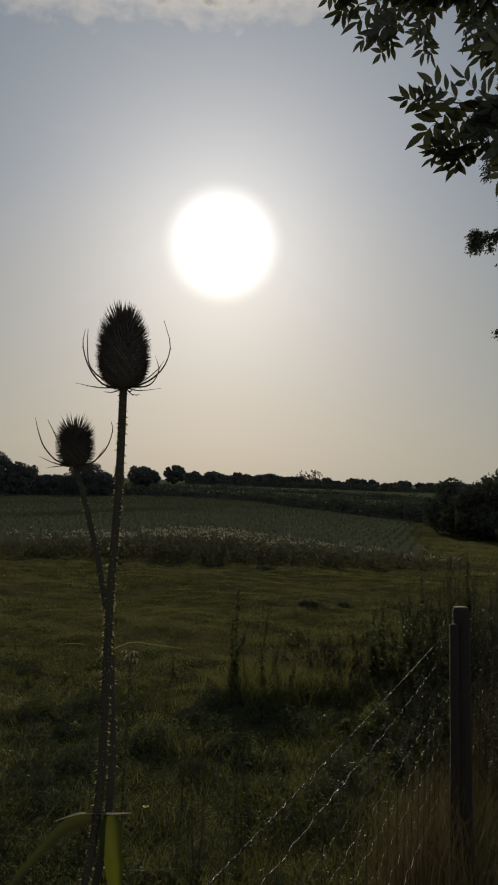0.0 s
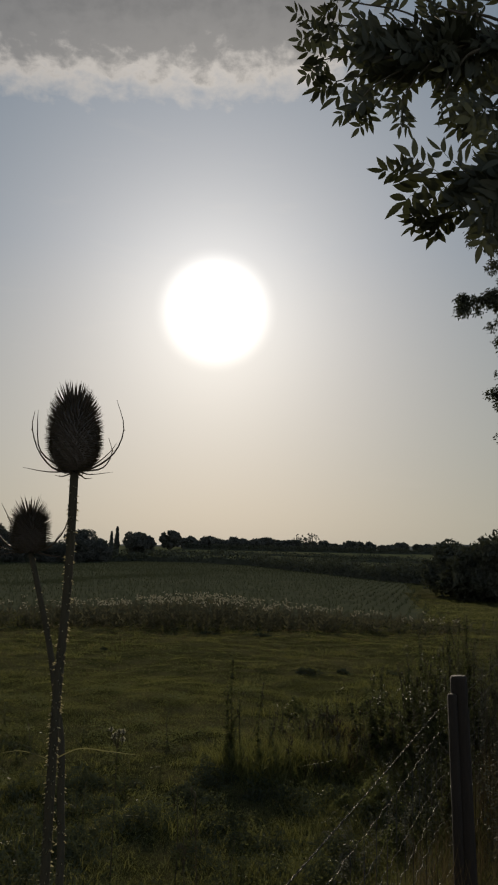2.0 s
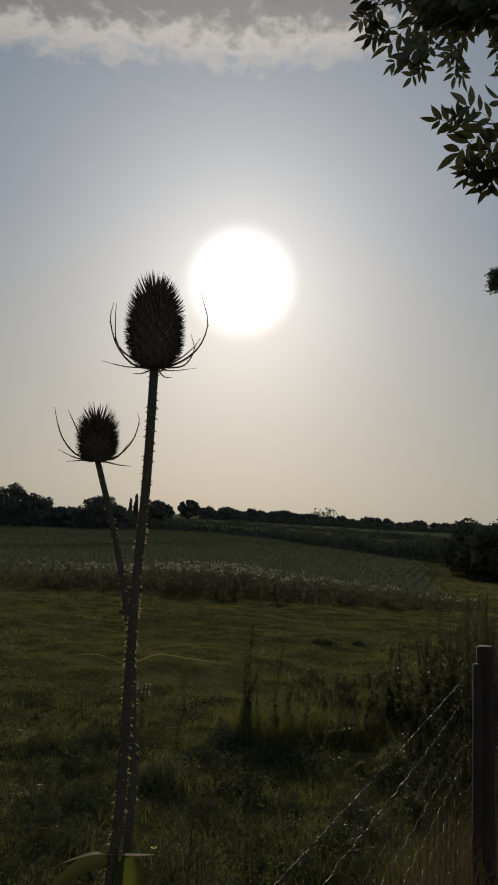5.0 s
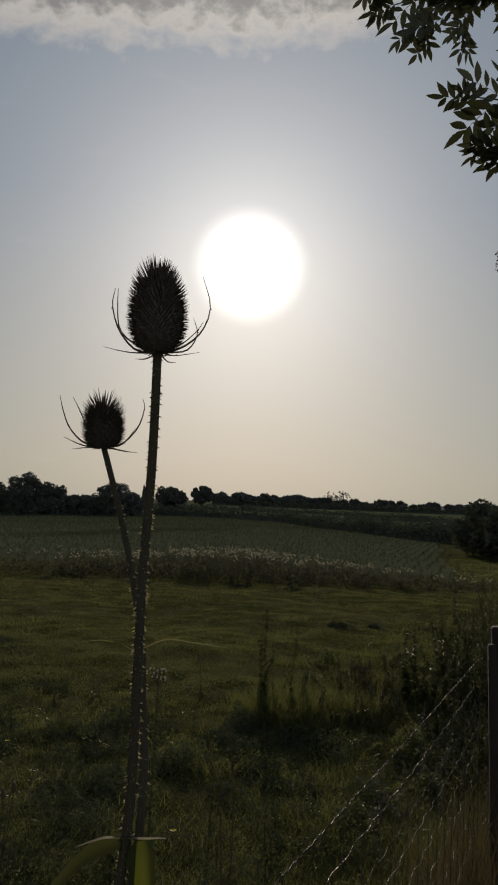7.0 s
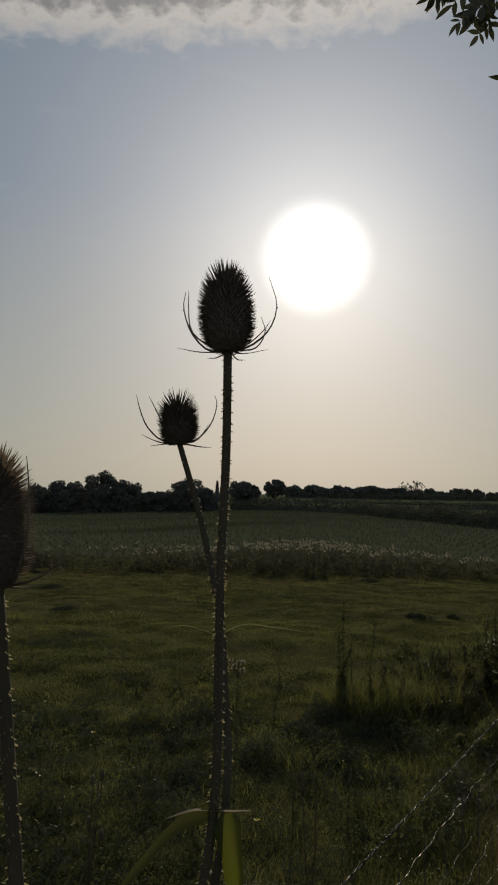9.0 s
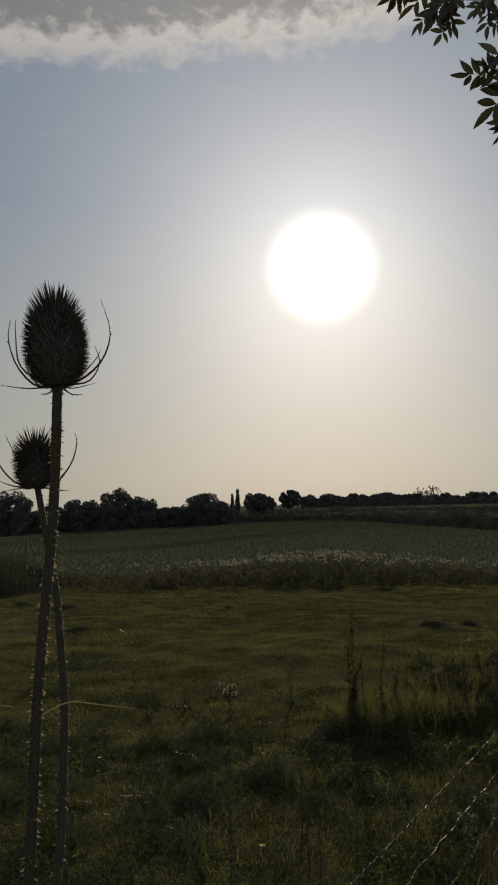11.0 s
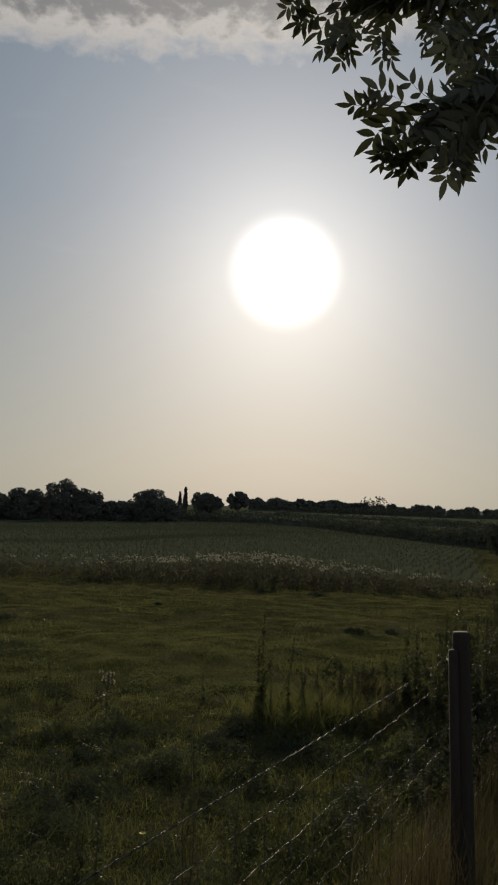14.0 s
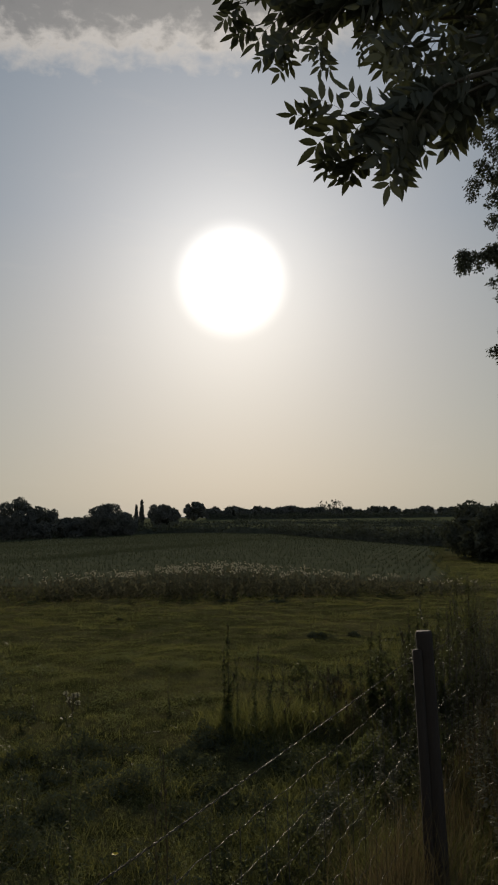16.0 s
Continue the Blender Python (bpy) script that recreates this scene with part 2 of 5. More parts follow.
STEM = bark("weed stalk", (0.03, 0.028, 0.015), (0.085, 0.07, 0.035), 120.0, 0.1)
BARK = bark("tree bark", (0.03, 0.026, 0.02), (0.09, 0.08, 0.066), 14.0, 0.25)
TWIG = bark("ash twig", (0.05, 0.045, 0.035), (0.12, 0.11, 0.085), 60.0, 0.4)
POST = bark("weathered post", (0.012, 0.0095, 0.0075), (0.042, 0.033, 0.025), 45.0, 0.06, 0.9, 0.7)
WIRE = wire_metal()
SEED_DOWN = leafy("fresh down", (0.28, 0.265, 0.19), (0.5, 0.48, 0.36), (0.42, 0.4, 0.27), 0.9, 0.5, "island", 0.8, 0.0)
ROUGH = leafy("coarse weeds", (0.048, 0.054, 0.036), (0.112, 0.11, 0.074), (0.12, 0.114, 0.066), 0.75, 0.45, "island", 0.9, 0.0)
YELLOW = leafy("yellow petals", (0.5, 0.38, 0.02), (0.65, 0.5, 0.03), (0.6, 0.45, 0.03), 0.6, 0.4, "random")

# ---- building tools ----
class Shape:
    """Points and faces that become one mesh."""

    def __init__(self):
        self.v, self.f, self.n = [], [], 0

    def add(self, verts, faces):
        verts = np.asarray(verts, float).reshape(-1, 3)
        self.v.append(verts)
        self.f.extend([tuple(i + self.n for i in face) for face in faces])
        self.n += len(verts)

    def many(self, verts, face):
        """verts: pieces x corners x 3; face: the faces of one piece."""
        verts = np.asarray(verts, float)
        count, corners, _ = verts.shape
        self.v.append(verts.reshape(-1, 3))
        start = self.n + np.arange(count) * corners
        for one in face:
            self.f.extend(map(tuple, (start[:, None] + np.array(one)[None, :]).tolist()))
        self.n += count * corners

    def tube(self, points, radii, sides=6, cap=True):
        points = np.asarray(points, float)
        radii = np.broadcast_to(np.asarray(radii, float), (len(points),))
        rings, side = [], None
        for k, p in enumerate(points):
            d = points[min(k + 1, len(points) - 1)] - points[max(k - 1, 0)]
            d = d / (np.linalg.norm(d) + 1e-12)
            if side is None:
                side = np.cross(d, [0.3, 1, 0.2] if abs(d[1]) < 0.9 else [1, 0, 0])
            side = side - d * side.dot(d)
            side = side / (np.linalg.norm(side) + 1e-12)
            other = np.cross(d, side)
            a = np.arange(sides) * 2 * np.pi / sides
            rings.append(p + radii[k] * (np.cos(a)[:, None] * side + np.sin(a)[:, None] * other))
        faces = []
        for k in range(len(points) - 1):
            for s in range(sides):
                t = (s + 1) % sides
                faces.append((k * sides + s, k * sides + t, (k + 1) * sides + t, (k + 1) * sides + s))
        if cap:
            faces.append(tuple(range(sides))[::-1])
            faces.append(tuple((len(points) - 1) * sides + s for s in range(sides)))
        self.add(np.concatenate(rings), faces)

    def mesh(self, name, mat, smooth=True):
        me = bpy.data.meshes.new(name)
        me.from_pydata(np.concatenate(self.v) if self.v else [], [], self.f)
        me.materials.append(mat)
        if smooth:
            me.shade_smooth()
        me.update()
        return me


def part(name, shape, mat, parent=None, label="", smooth=True):
    ob = new(name, shape.mesh(name, mat, smooth) if isinstance(shape, Shape) else shape)
    if parent is not None:
        ob.parent = parent
    return tagged(ob, label)


def thing(name, x, y, z, label, category, group="", kind=""):
    ob = new(name)
    ob.location = (x, y, z)
    ob.empty_display_size = 0.1
    return tagged(ob, label, category, group, kind)


def curve(points, count):
    """A smooth line through a few points (Catmull-Rom)."""
    p = np.asarray(points, float)
    p = np.vstack([2 * p[0] - p[1], p, 2 * p[-1] - p[-2]])
    out = []
    for s in np.linspace(0, len(p) - 3 - 1e-9, count):
        k, u = int(s), s - int(s)
        a, b, c, d = p[k : k + 4]
        out.append(0.5 * (2 * b + (c - a) * u + (2 * a - 5 * b + 4 * c - d) * u * u + (3 * b - a - 3 * c + d) * u**3))
    return np.array(out)


def unit(v):
    return v / (np.linalg.norm(v, axis=-1, keepdims=True) + 1e-12)


def smooth(a, b, v):
    u = np.clip((np.asarray(v, float) - a) / (b - a), 0, 1)
    return u * u * (3 - 2 * u)


PROFILE_Y = [-60, -4, 0, 4, 10, 20, 28, 47, 90, 130, 200, 260, 330, 430, 600, 1000, 1800, 3000, 4500]
PROFILE_Z = [0.4, 0.1, 0.05, 0.06, 0.0, -0.25, -0.5, -1.0, -1.9, -2.4, -2.4, -2.2, -1.5, 1.2, 1.0, 0.0, 3.0, 6.0, 0.0]


def land(x, y):
    """Height of the ground."""
    x, y = np.asarray(x, float), np.asarray(y, float)
    z = np.interp(y, PROFILE_Y, PROFILE_Z)
    z = z + np.interp(x, [-95, -66, -54, -25, -10, 5, 25], [-1.6, -0.4, -0.2, 0.5, 0.85, 0.9, 0.5]) * smooth(40, 120, y) * (1 - smooth(240, 400, y))
    z = z + 24.0 * smooth(0.15, 0.24, x / np.maximum(y, 1)) * smooth(1200, 3000, y)
    z = z + 0.04 * np.sin(x * 1.3 + 0.6 * np.sin(y)) * np.sin(y * 0.9 + 1.0) * smooth(3, 8, y) * (1 - smooth(60, 120, y))
    z = z + 0.016 * np.sin(x * 6.1 + 2.0 * np.sin(y * 2.3)) * np.sin(y * 5.2 + 1.7 * np.sin(x * 3.1)) * (1 - smooth(25, 40, y))
    z = z + 0.025 * np.sin(x * 3.7 + y * 1.1) * np.sin(y * 2.9 - x) * (1 - smooth(25, 60, y))
    return z


rng = np.random.default_rng(7)

# ---- ground ----
def build_ground():
    ys = np.concatenate([np.arange(-12, 30, 0.25), np.arange(30, 60, 1.0), np.arange(60, 200, 4.0), np.arange(200, 520, 10.0), np.arange(520, 4600, 120.0)])
    us = np.linspace(-1, 1, 161)
    u = np.sign(us) * (0.25 * np.abs(us) + 0.75 * np.abs(us) ** 3)
    X = u[None, :] * (18 + 1.1 * np.maximum(ys, 0))[:, None]
    Y = np.repeat(ys[:, None], len(u), 1)
    Z = land(X, Y)
    s = Shape()
    rows, cols = X.shape
    faces = [(r * cols + c, r * cols + c + 1, (r + 1) * cols + c + 1, (r + 1) * cols + c) for r in range(rows - 1) for c in range(cols - 1)]
    s.add(np.stack([X, Y, Z], -1).reshape(-1, 3), faces)
    ob = part("ground", s, PASTURE)
    for m in (HAZED_CROP_SOIL, HAZED_MEADOW, HAZED_HILL):
        ob.data.materials.append(m)
    for p in ob.data.polygons:
        x, y, _ = p.center
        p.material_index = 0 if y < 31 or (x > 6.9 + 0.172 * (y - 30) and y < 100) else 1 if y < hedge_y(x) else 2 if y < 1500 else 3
    tagged(ob, "rough grazed pasture falling away to farmland", "ground", kind="structure")


def hedge_y(x):
    """Where the hedge at the far side of the second field runs."""
    return float(np.interp(x, [-120, -25, 2, 16, 30], [205, 205, 165, 95, 62]))


# ---- leaves and trees ----
def scatter_leaves(s, points, size, flat=0.0, gen=rng, long=1.7):
    """A pointed leaf of two triangles at each point, turned at random."""
    count = len(points)
    a = unit(gen.normal(size=(count, 3)) * np.array([1, 1, 1 - flat]))
    b = unit(np.cross(a, gen.normal(size=(count, 3))))
    r = (size * gen.uniform(0.6, 1.3, count))[:, None]
    tip, base = points + a * r * long / 2, points - a * r * long / 2
    n = np.cross(a, b) * r * 0.15
    s.many(np.stack([base, points + b * r * 0.42 + n, tip, points - b * r * 0.42 + n], 1), [(0, 1, 2), (0, 2, 3)])


def clump_points(centres, radii, per, gen=rng, shell=0.55):
    out = []
    for c, r in zip(centres, radii):
        k = int(per * r * r) + 4
        d = unit(gen.normal(size=(k, 3)))
        out.append(c + d * (r * gen.uniform(shell, 1.08, (k, 1)) ** 0.7) * np.array([1, 1, 0.85]))
    return np.concatenate(out)


def tree(name, x, y, height, width, label, leaf=0.4, per=120, airy=0.0, tall=False, seed=1, base=None, low=0.25, fine=1.0, leaf_kind=None):
    gen = np.random.default_rng(seed)
    z = float(land(x, y)) if base is None else base
    root = thing(name, x, y, z, label, "tree", "trees on the skyline" if y > 100 else "")
    s = Shape()
    top = height * 0.75
    spine = curve([(0, 0, -0.3), (0.03 * width, 0, height * 0.35), (-0.02 * width, 0, top)], 8)
    s.tube(spine, np.linspace(1, 0.25, 8) * height * 0.028, 7)
    centres, radii = [], []
    for k in range(60 if not tall else 44):
        if tall:
            h = 0.1 + 0.9 * k / 43
            r = width * 0.5 * (1.0 - abs(h - 0.42) * 1.3) * gen.uniform(0.72, 0.8)
            c = np.array([gen.normal() * width * 0.04, gen.normal() * width * 0.04, h * height - r * 0.6])
        else:
            d = unit(gen.normal(size=3)) * gen.uniform(0.05, 1) ** (1 / 3)
            r = width * gen.uniform(0.08, 0.16) * fine
            mid = (1 + low) / 2 - 0.04
            c = np.array([d[0] * (width * 0.5 - r * 0.7), d[1] * (width * 0.5 - r * 0.7), height * (mid + d[2] * (1 - mid)) - r * 0.6 * d[2]])
            if low < 0.1 and d[2] < 0:
                c[2] = height * mid * (1 + d[2])
        centres.append(c)
        radii.append(r)
        if k % 6 == 0:
            start = spine[min(7, 2 + int(5 * c[2] / height))] * 0.9
            s.tube(curve([start, (start + c) / 2 + (0, 0, 0.03 * height), c], 5), np.linspace(0.5, 0.15, 5) * height * 0.02, 5)
    part("trunk", s, BARK, root)
    if airy:
        keep = gen.uniform(size=len(radii)) > airy
        keep[:12] = True
        centres, radii = [c for c, k in zip(centres, keep) if k], [r * 0.85 for r, k in zip(radii, keep) if k]
    s = Shape()
    scatter_leaves(s, clump_points(centres, radii, per / (width * 0.15) ** 2, gen), leaf, gen=gen)
    part("crown", s, leaf_kind or HAZED_TREE, root)
    return root


def hedge(line, height, width, label, leaf=0.35, per=14, name="hedge", mat=None, rough=0.35, seed=3):
    """A run of hedge: many leaves heaped along a line, with an uneven top."""
    gen = np.random.default_rng(seed)
    line = np.asarray(line, float)
    length = np.sum(np.hypot(*np.diff(line, axis=0).T))
    along = curve(np.c_[line, np.zeros(len(line))], max(8, int(length / 2)))
    x0, y0 = along[0, :2]
    root = thing(name, x0, y0, float(land(x0, y0)), label, "hedge", "field hedges")
    count = int(length * height * per)
    t = gen.uniform(0, len(along) - 1.001, count)
    k = t.astype(int)
    p = along[k] + (along[k + 1] - along[k]) * (t - k)[:, None]
    lumps = 1 + rough * (np.sin(t * 1.7 + 1) * 0.5 + np.sin(t * 0.61) * 0.5 + 0.4 * np.sin(t * 4.1))
    h = height * lumps * gen.uniform(0.02, 1, count) ** 0.7
    side = gen.normal(size=(count, 2)) * width * 0.33
    x, y = p[:, 0] + side[:, 0], p[:, 1] + side[:, 1]
    s = Shape()
    scatter_leaves(s, np.stack([x - x0, y - y0, land(x, y) + h - root.location.z], 1), leaf, gen=gen)
    # the dense shaded inside
    core = Shape()
    for a in range(len(along) - 1):
        p, q = along[a], along[a + 1]
        tops = [height * 0.45 * (1 + rough * (math.sin(b * 1.7 + 1) * 0.5 + math.sin(b * 0.61) * 0.5)) for b in (a, a + 1)]
        d = q - p
        n = np.array([-d[1], d[0], 0]) / (np.linalg.norm(d) + 1e-9) * width * 0.3
        v = []
        for e, top in ((p, tops[0]), (q, tops[1])):
            g = float(land(e[0], e[1])) - root.location.z
            c = np.array([e[0] - x0, e[1] - y0, g])
            v += [c - n - (0, 0, 0.2), c - n * 0.6 + (0, 0, top), c + n * 0.6 + (0, 0, top), c + n - (0, 0, 0.2)]
        core.add(v, [(0, 1, 5, 4), (1, 2, 6, 5), (2, 3, 7, 6)])
    part("inner_growth", core, mat or HAZED_HEDGE, root, smooth=False)
    part("foliage", s, mat or HAZED_HEDGE, root)
    return root


def around(az, dist):
    """A place at a bearing (degrees to the right of straight ahead) and a distance ahead."""
    return 0.4 + dist * math.tan(radians(az)), dist


def far_country():
    # across, ahead, height of the top, width, thinness
    row = [(-84.8, 190, 7.6, 11.8, 0.0), (-76.5, 195, 3.7, 10.0, 0.0), (-70.5, 194, 3.4, 8.0, 0.0), (-66.4, 190, 5.7, 9.2, 0.0), (-57.6, 190, 7.8, 10.4, 0.0), (-52.6, 192, 5.3, 9.2, 0.0), (-45.5, 195, 2.6, 9.0, 0.0),
           (-38.2, 195, 6.1, 10.6, 0.0), (-33.6, 196, 3.4, 6.0, 0.0), (-38.0, 300, 7.6, 12.2, 0.0), (-29.6, 330, 8.9, 9.4, 0.25), (-94.5, 182, 5.8, 11.0, 0.0)]
    for k, (x, y, top, w, airy) in enumerate(row):
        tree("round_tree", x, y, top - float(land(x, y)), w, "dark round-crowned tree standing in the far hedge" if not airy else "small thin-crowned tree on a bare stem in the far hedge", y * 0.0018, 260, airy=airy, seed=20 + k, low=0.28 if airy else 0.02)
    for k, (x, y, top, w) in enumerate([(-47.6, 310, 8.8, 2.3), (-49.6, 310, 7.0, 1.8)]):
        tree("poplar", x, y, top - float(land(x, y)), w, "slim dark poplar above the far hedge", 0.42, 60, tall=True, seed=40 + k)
    # trees along the low ridge
    gen = np.random.default_rng(5)
    az = -3.9
    while az < 14.0:
        d = float(np.interp(az, [-4.4, 4, 7, 14], [420, 450, 620, 900]))
        h = gen.uniform(3.2, 6.6) * (1.0 if az < 7 else 1.4)
        w = h * gen.uniform(1.1, 1.9)
        x, y = around(az, d)
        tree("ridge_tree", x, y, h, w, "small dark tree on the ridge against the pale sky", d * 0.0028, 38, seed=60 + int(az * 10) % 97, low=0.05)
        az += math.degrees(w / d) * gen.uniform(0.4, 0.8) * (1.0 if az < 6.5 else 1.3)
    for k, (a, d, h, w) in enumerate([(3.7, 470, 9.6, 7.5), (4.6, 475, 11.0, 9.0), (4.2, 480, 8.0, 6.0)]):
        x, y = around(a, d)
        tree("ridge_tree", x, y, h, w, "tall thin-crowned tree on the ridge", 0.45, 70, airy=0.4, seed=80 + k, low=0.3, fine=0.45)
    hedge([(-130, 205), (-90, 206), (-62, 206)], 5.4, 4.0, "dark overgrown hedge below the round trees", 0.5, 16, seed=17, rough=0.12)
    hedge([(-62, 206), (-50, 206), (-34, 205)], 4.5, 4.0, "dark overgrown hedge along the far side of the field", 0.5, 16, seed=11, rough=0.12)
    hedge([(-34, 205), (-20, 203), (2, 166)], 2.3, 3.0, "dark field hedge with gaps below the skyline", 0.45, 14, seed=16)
    hedge([(2, 166), (9, 130), (16, 97), (24, 75)], 1.75, 2.6, "dark overgrown hedge dropping towards the wood", 0.22, 76, seed=12, mat=UNHAZED_LEAF)
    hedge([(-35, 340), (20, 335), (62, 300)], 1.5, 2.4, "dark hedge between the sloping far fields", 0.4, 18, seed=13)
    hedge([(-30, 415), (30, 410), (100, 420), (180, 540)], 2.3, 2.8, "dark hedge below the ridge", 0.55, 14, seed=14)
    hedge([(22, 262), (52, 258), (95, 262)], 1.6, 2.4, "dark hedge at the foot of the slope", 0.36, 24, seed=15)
    # the wood's edge at the right
    gen = np.random.default_rng(9)
    for k, (x, y, h, w) in enumerate([(14.5, 52, 3.4, 4.6), (15.9, 49, 4.2, 5.2), (18.0, 50, 4.8, 6.0), (20.0, 47, 6.4, 6.5), (23.0, 50, 8.0, 8.0), (15.4, 58, 3.9, 6.0), (19.0, 57, 5.0, 7.0), (17.0, 47.5, 3.4, 4.5), (19.5, 45.5, 4.0, 5.0)]):
        tree("field_maple", x, y, h, w, "dense dark bushy tree at the edge of the wood", 0.18, 230, seed=100 + k, low=0.02, leaf_kind=UNHAZED_LEAF)


def big_tree():
    """The tall ash at the field's left side."""
    gen = np.random.default_rng(31)
    x, y = -19.7, 30.0
    z = float(land(x, y))
    root = thing("oak_tree", x, y, z, "tall dark leafy tree at the edge of the pasture", "tree")
    s = Shape()
    spine = curve([(0, 0, -0.4), (0.2, 0.1, 4), (-0.2, 0, 9), (0.1, 0, 14)], 12)
    s.tube(spine, np.linspace(0.42, 0.08, 12), 10)
    # clumps of foliage: across, along, height over the horizon plane, size
    clumps = [(-1.3, 0.0, 16.6, 1.5), (-0.3, 0.1, 15.2, 1.15), (0.5, 0.2, 14.2, 1.1), (1.5, -0.2, 13.0, 1.2), (2.1, 0.2, 11.7, 1.2), (3.65, 0.0, 10.9, 1.1), (2.6, -0.4, 10.1, 1.5), (4.65, 0.1, 9.2, 1.15), (3.8, -0.3, 8.0, 1.6), (4.5, 0.2, 6.7, 1.25), (3.8, 0.0, 5.6, 1.25), (2.8, -0.2, 4.7, 1.2),
              (2.9, -0.6, 3.2, 1.1), (4.0, -0.6, 2.2, 1.2), (4.2, -0.5, 0.9, 1.2), (0.3, 1.0, 8.4, 3.0), (0.2, -1.4, 6.0, 3.0), (-2.6, 0.0, 8.0, 3.3), (-2.5, -0.8, 12.0, 2.8), (-3.5, 0.0, 5.0, 3.0), (1.4, -0.8, 2.8, 2.0), (-1.0, -1.0, 2.4, 2.6), (1.9, -1.0, 5.0, 1.9), (0.9, -1.0, 10.2, 2.0), (2.0, -1.0, 0.6, 1.8), (-0.6, -0.6, 13.2, 1.7), (1.9, 1.0, 7.4, 2.2), (-0.3, -2.2, 9.6, 1.9), (-0.5, -2.4, 6.6, 1.9), (-0.6, -2.0, 3.4, 2.0), (0.4, -1.8, 12.0, 1.4)]
    centres, radii = [], []
    for k, (cx, cy, cz, r) in enumerate(clumps):
        cz -= z
        if k > 14 and cx < -3:
            s.tube(curve([spine[int(min(11, max(2, cz * 0.6)))], (cx * 0.5, cy * 0.5, cz - 0.6), (cx, cy, cz)], 6), np.linspace(0.14, 0.03, 6), 6)
        for _ in range(int(34 * r)):
            d = unit(gen.normal(size=3))
            centres.append(np.array([cx, cy, cz]) + d * r * gen.uniform(0.5, 0.95))
            radii.append(gen.uniform(0.2, 0.48))
        centres.append(np.array([cx, cy, cz]))
        radii.append(r * 0.75)
    part("trunk", s, BARK, root)
    s = Shape()
    scatter_leaves(s, clump_points(centres, radii, 640, gen, 0.3), 0.098, gen=gen)
    part("crown", s, UNHAZED_LEAF, root)
    # bushes at its foot
    for k, (bx, by, h, w) in enumerate([(-15.9, 27.8, 3.2, 3.0), (-17.6, 27.4, 3.2, 3.6), (-15.0, 28.6, 2.0, 1.9), (-19.6, 27.2, 3.0, 4.0)]):
        b = tree("hawthorn_bush", bx, by, h, w, "low dark bush at the foot of the tall tree", 0.085, 330, seed=130 + k, low=0.02, leaf_kind=UNHAZED_LEAF)
        tagged(b, category="bush")

# ---- the fence ----
FENCE = (1.194, 3.942)
SLOPE = 0.424


def fence_x(y):
    y = np.asarray(y, float)
    return FENCE[0] + np.where(y > FENCE[1], SLOPE, 0.367) * (y - FENCE[1])


def fence_post(x, y, top, radius, lean, seed):
    gen = np.random.default_rng(seed)
    z = float(land(x, y))
    root = thing("fence_post", x, y, z, "weathered round wooden fence post, dark against the light", "fence post", "posts of the wire fence")
    s = Shape()
    height = top - z
    hs = np.concatenate([[-0.25], np.linspace(0, height - 0.012, 12), [height]])
    pts = [(lean[0] * (1 - h / height), lean[1] * (1 - h / height), h) for h in hs]
    s.tube(pts, [radius * (1.03 - 0.06 * h / height + gen.normal() * 0.012) for h in hs[:-1]] + [radius * 0.86], 14)
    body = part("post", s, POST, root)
    for h in WIRES:
        g = h - z
        if g < height:
            s = Shape()
            side = np.array([-radius * 0.93, -radius * 0.35, g])
            s.tube([side + (0.006, 0, 0.012), side + (-0.006, -0.002, 0.008), side + (-0.006, -0.002, -0.008), side + (0.006, 0, -0.012)], 0.0016, 5)
            part("staple", s, WIRE, body)
    return root


WIRES = (1.207, 1.112, 1.01, 0.925, 0.83, 0.73, 0.62, 0.5)


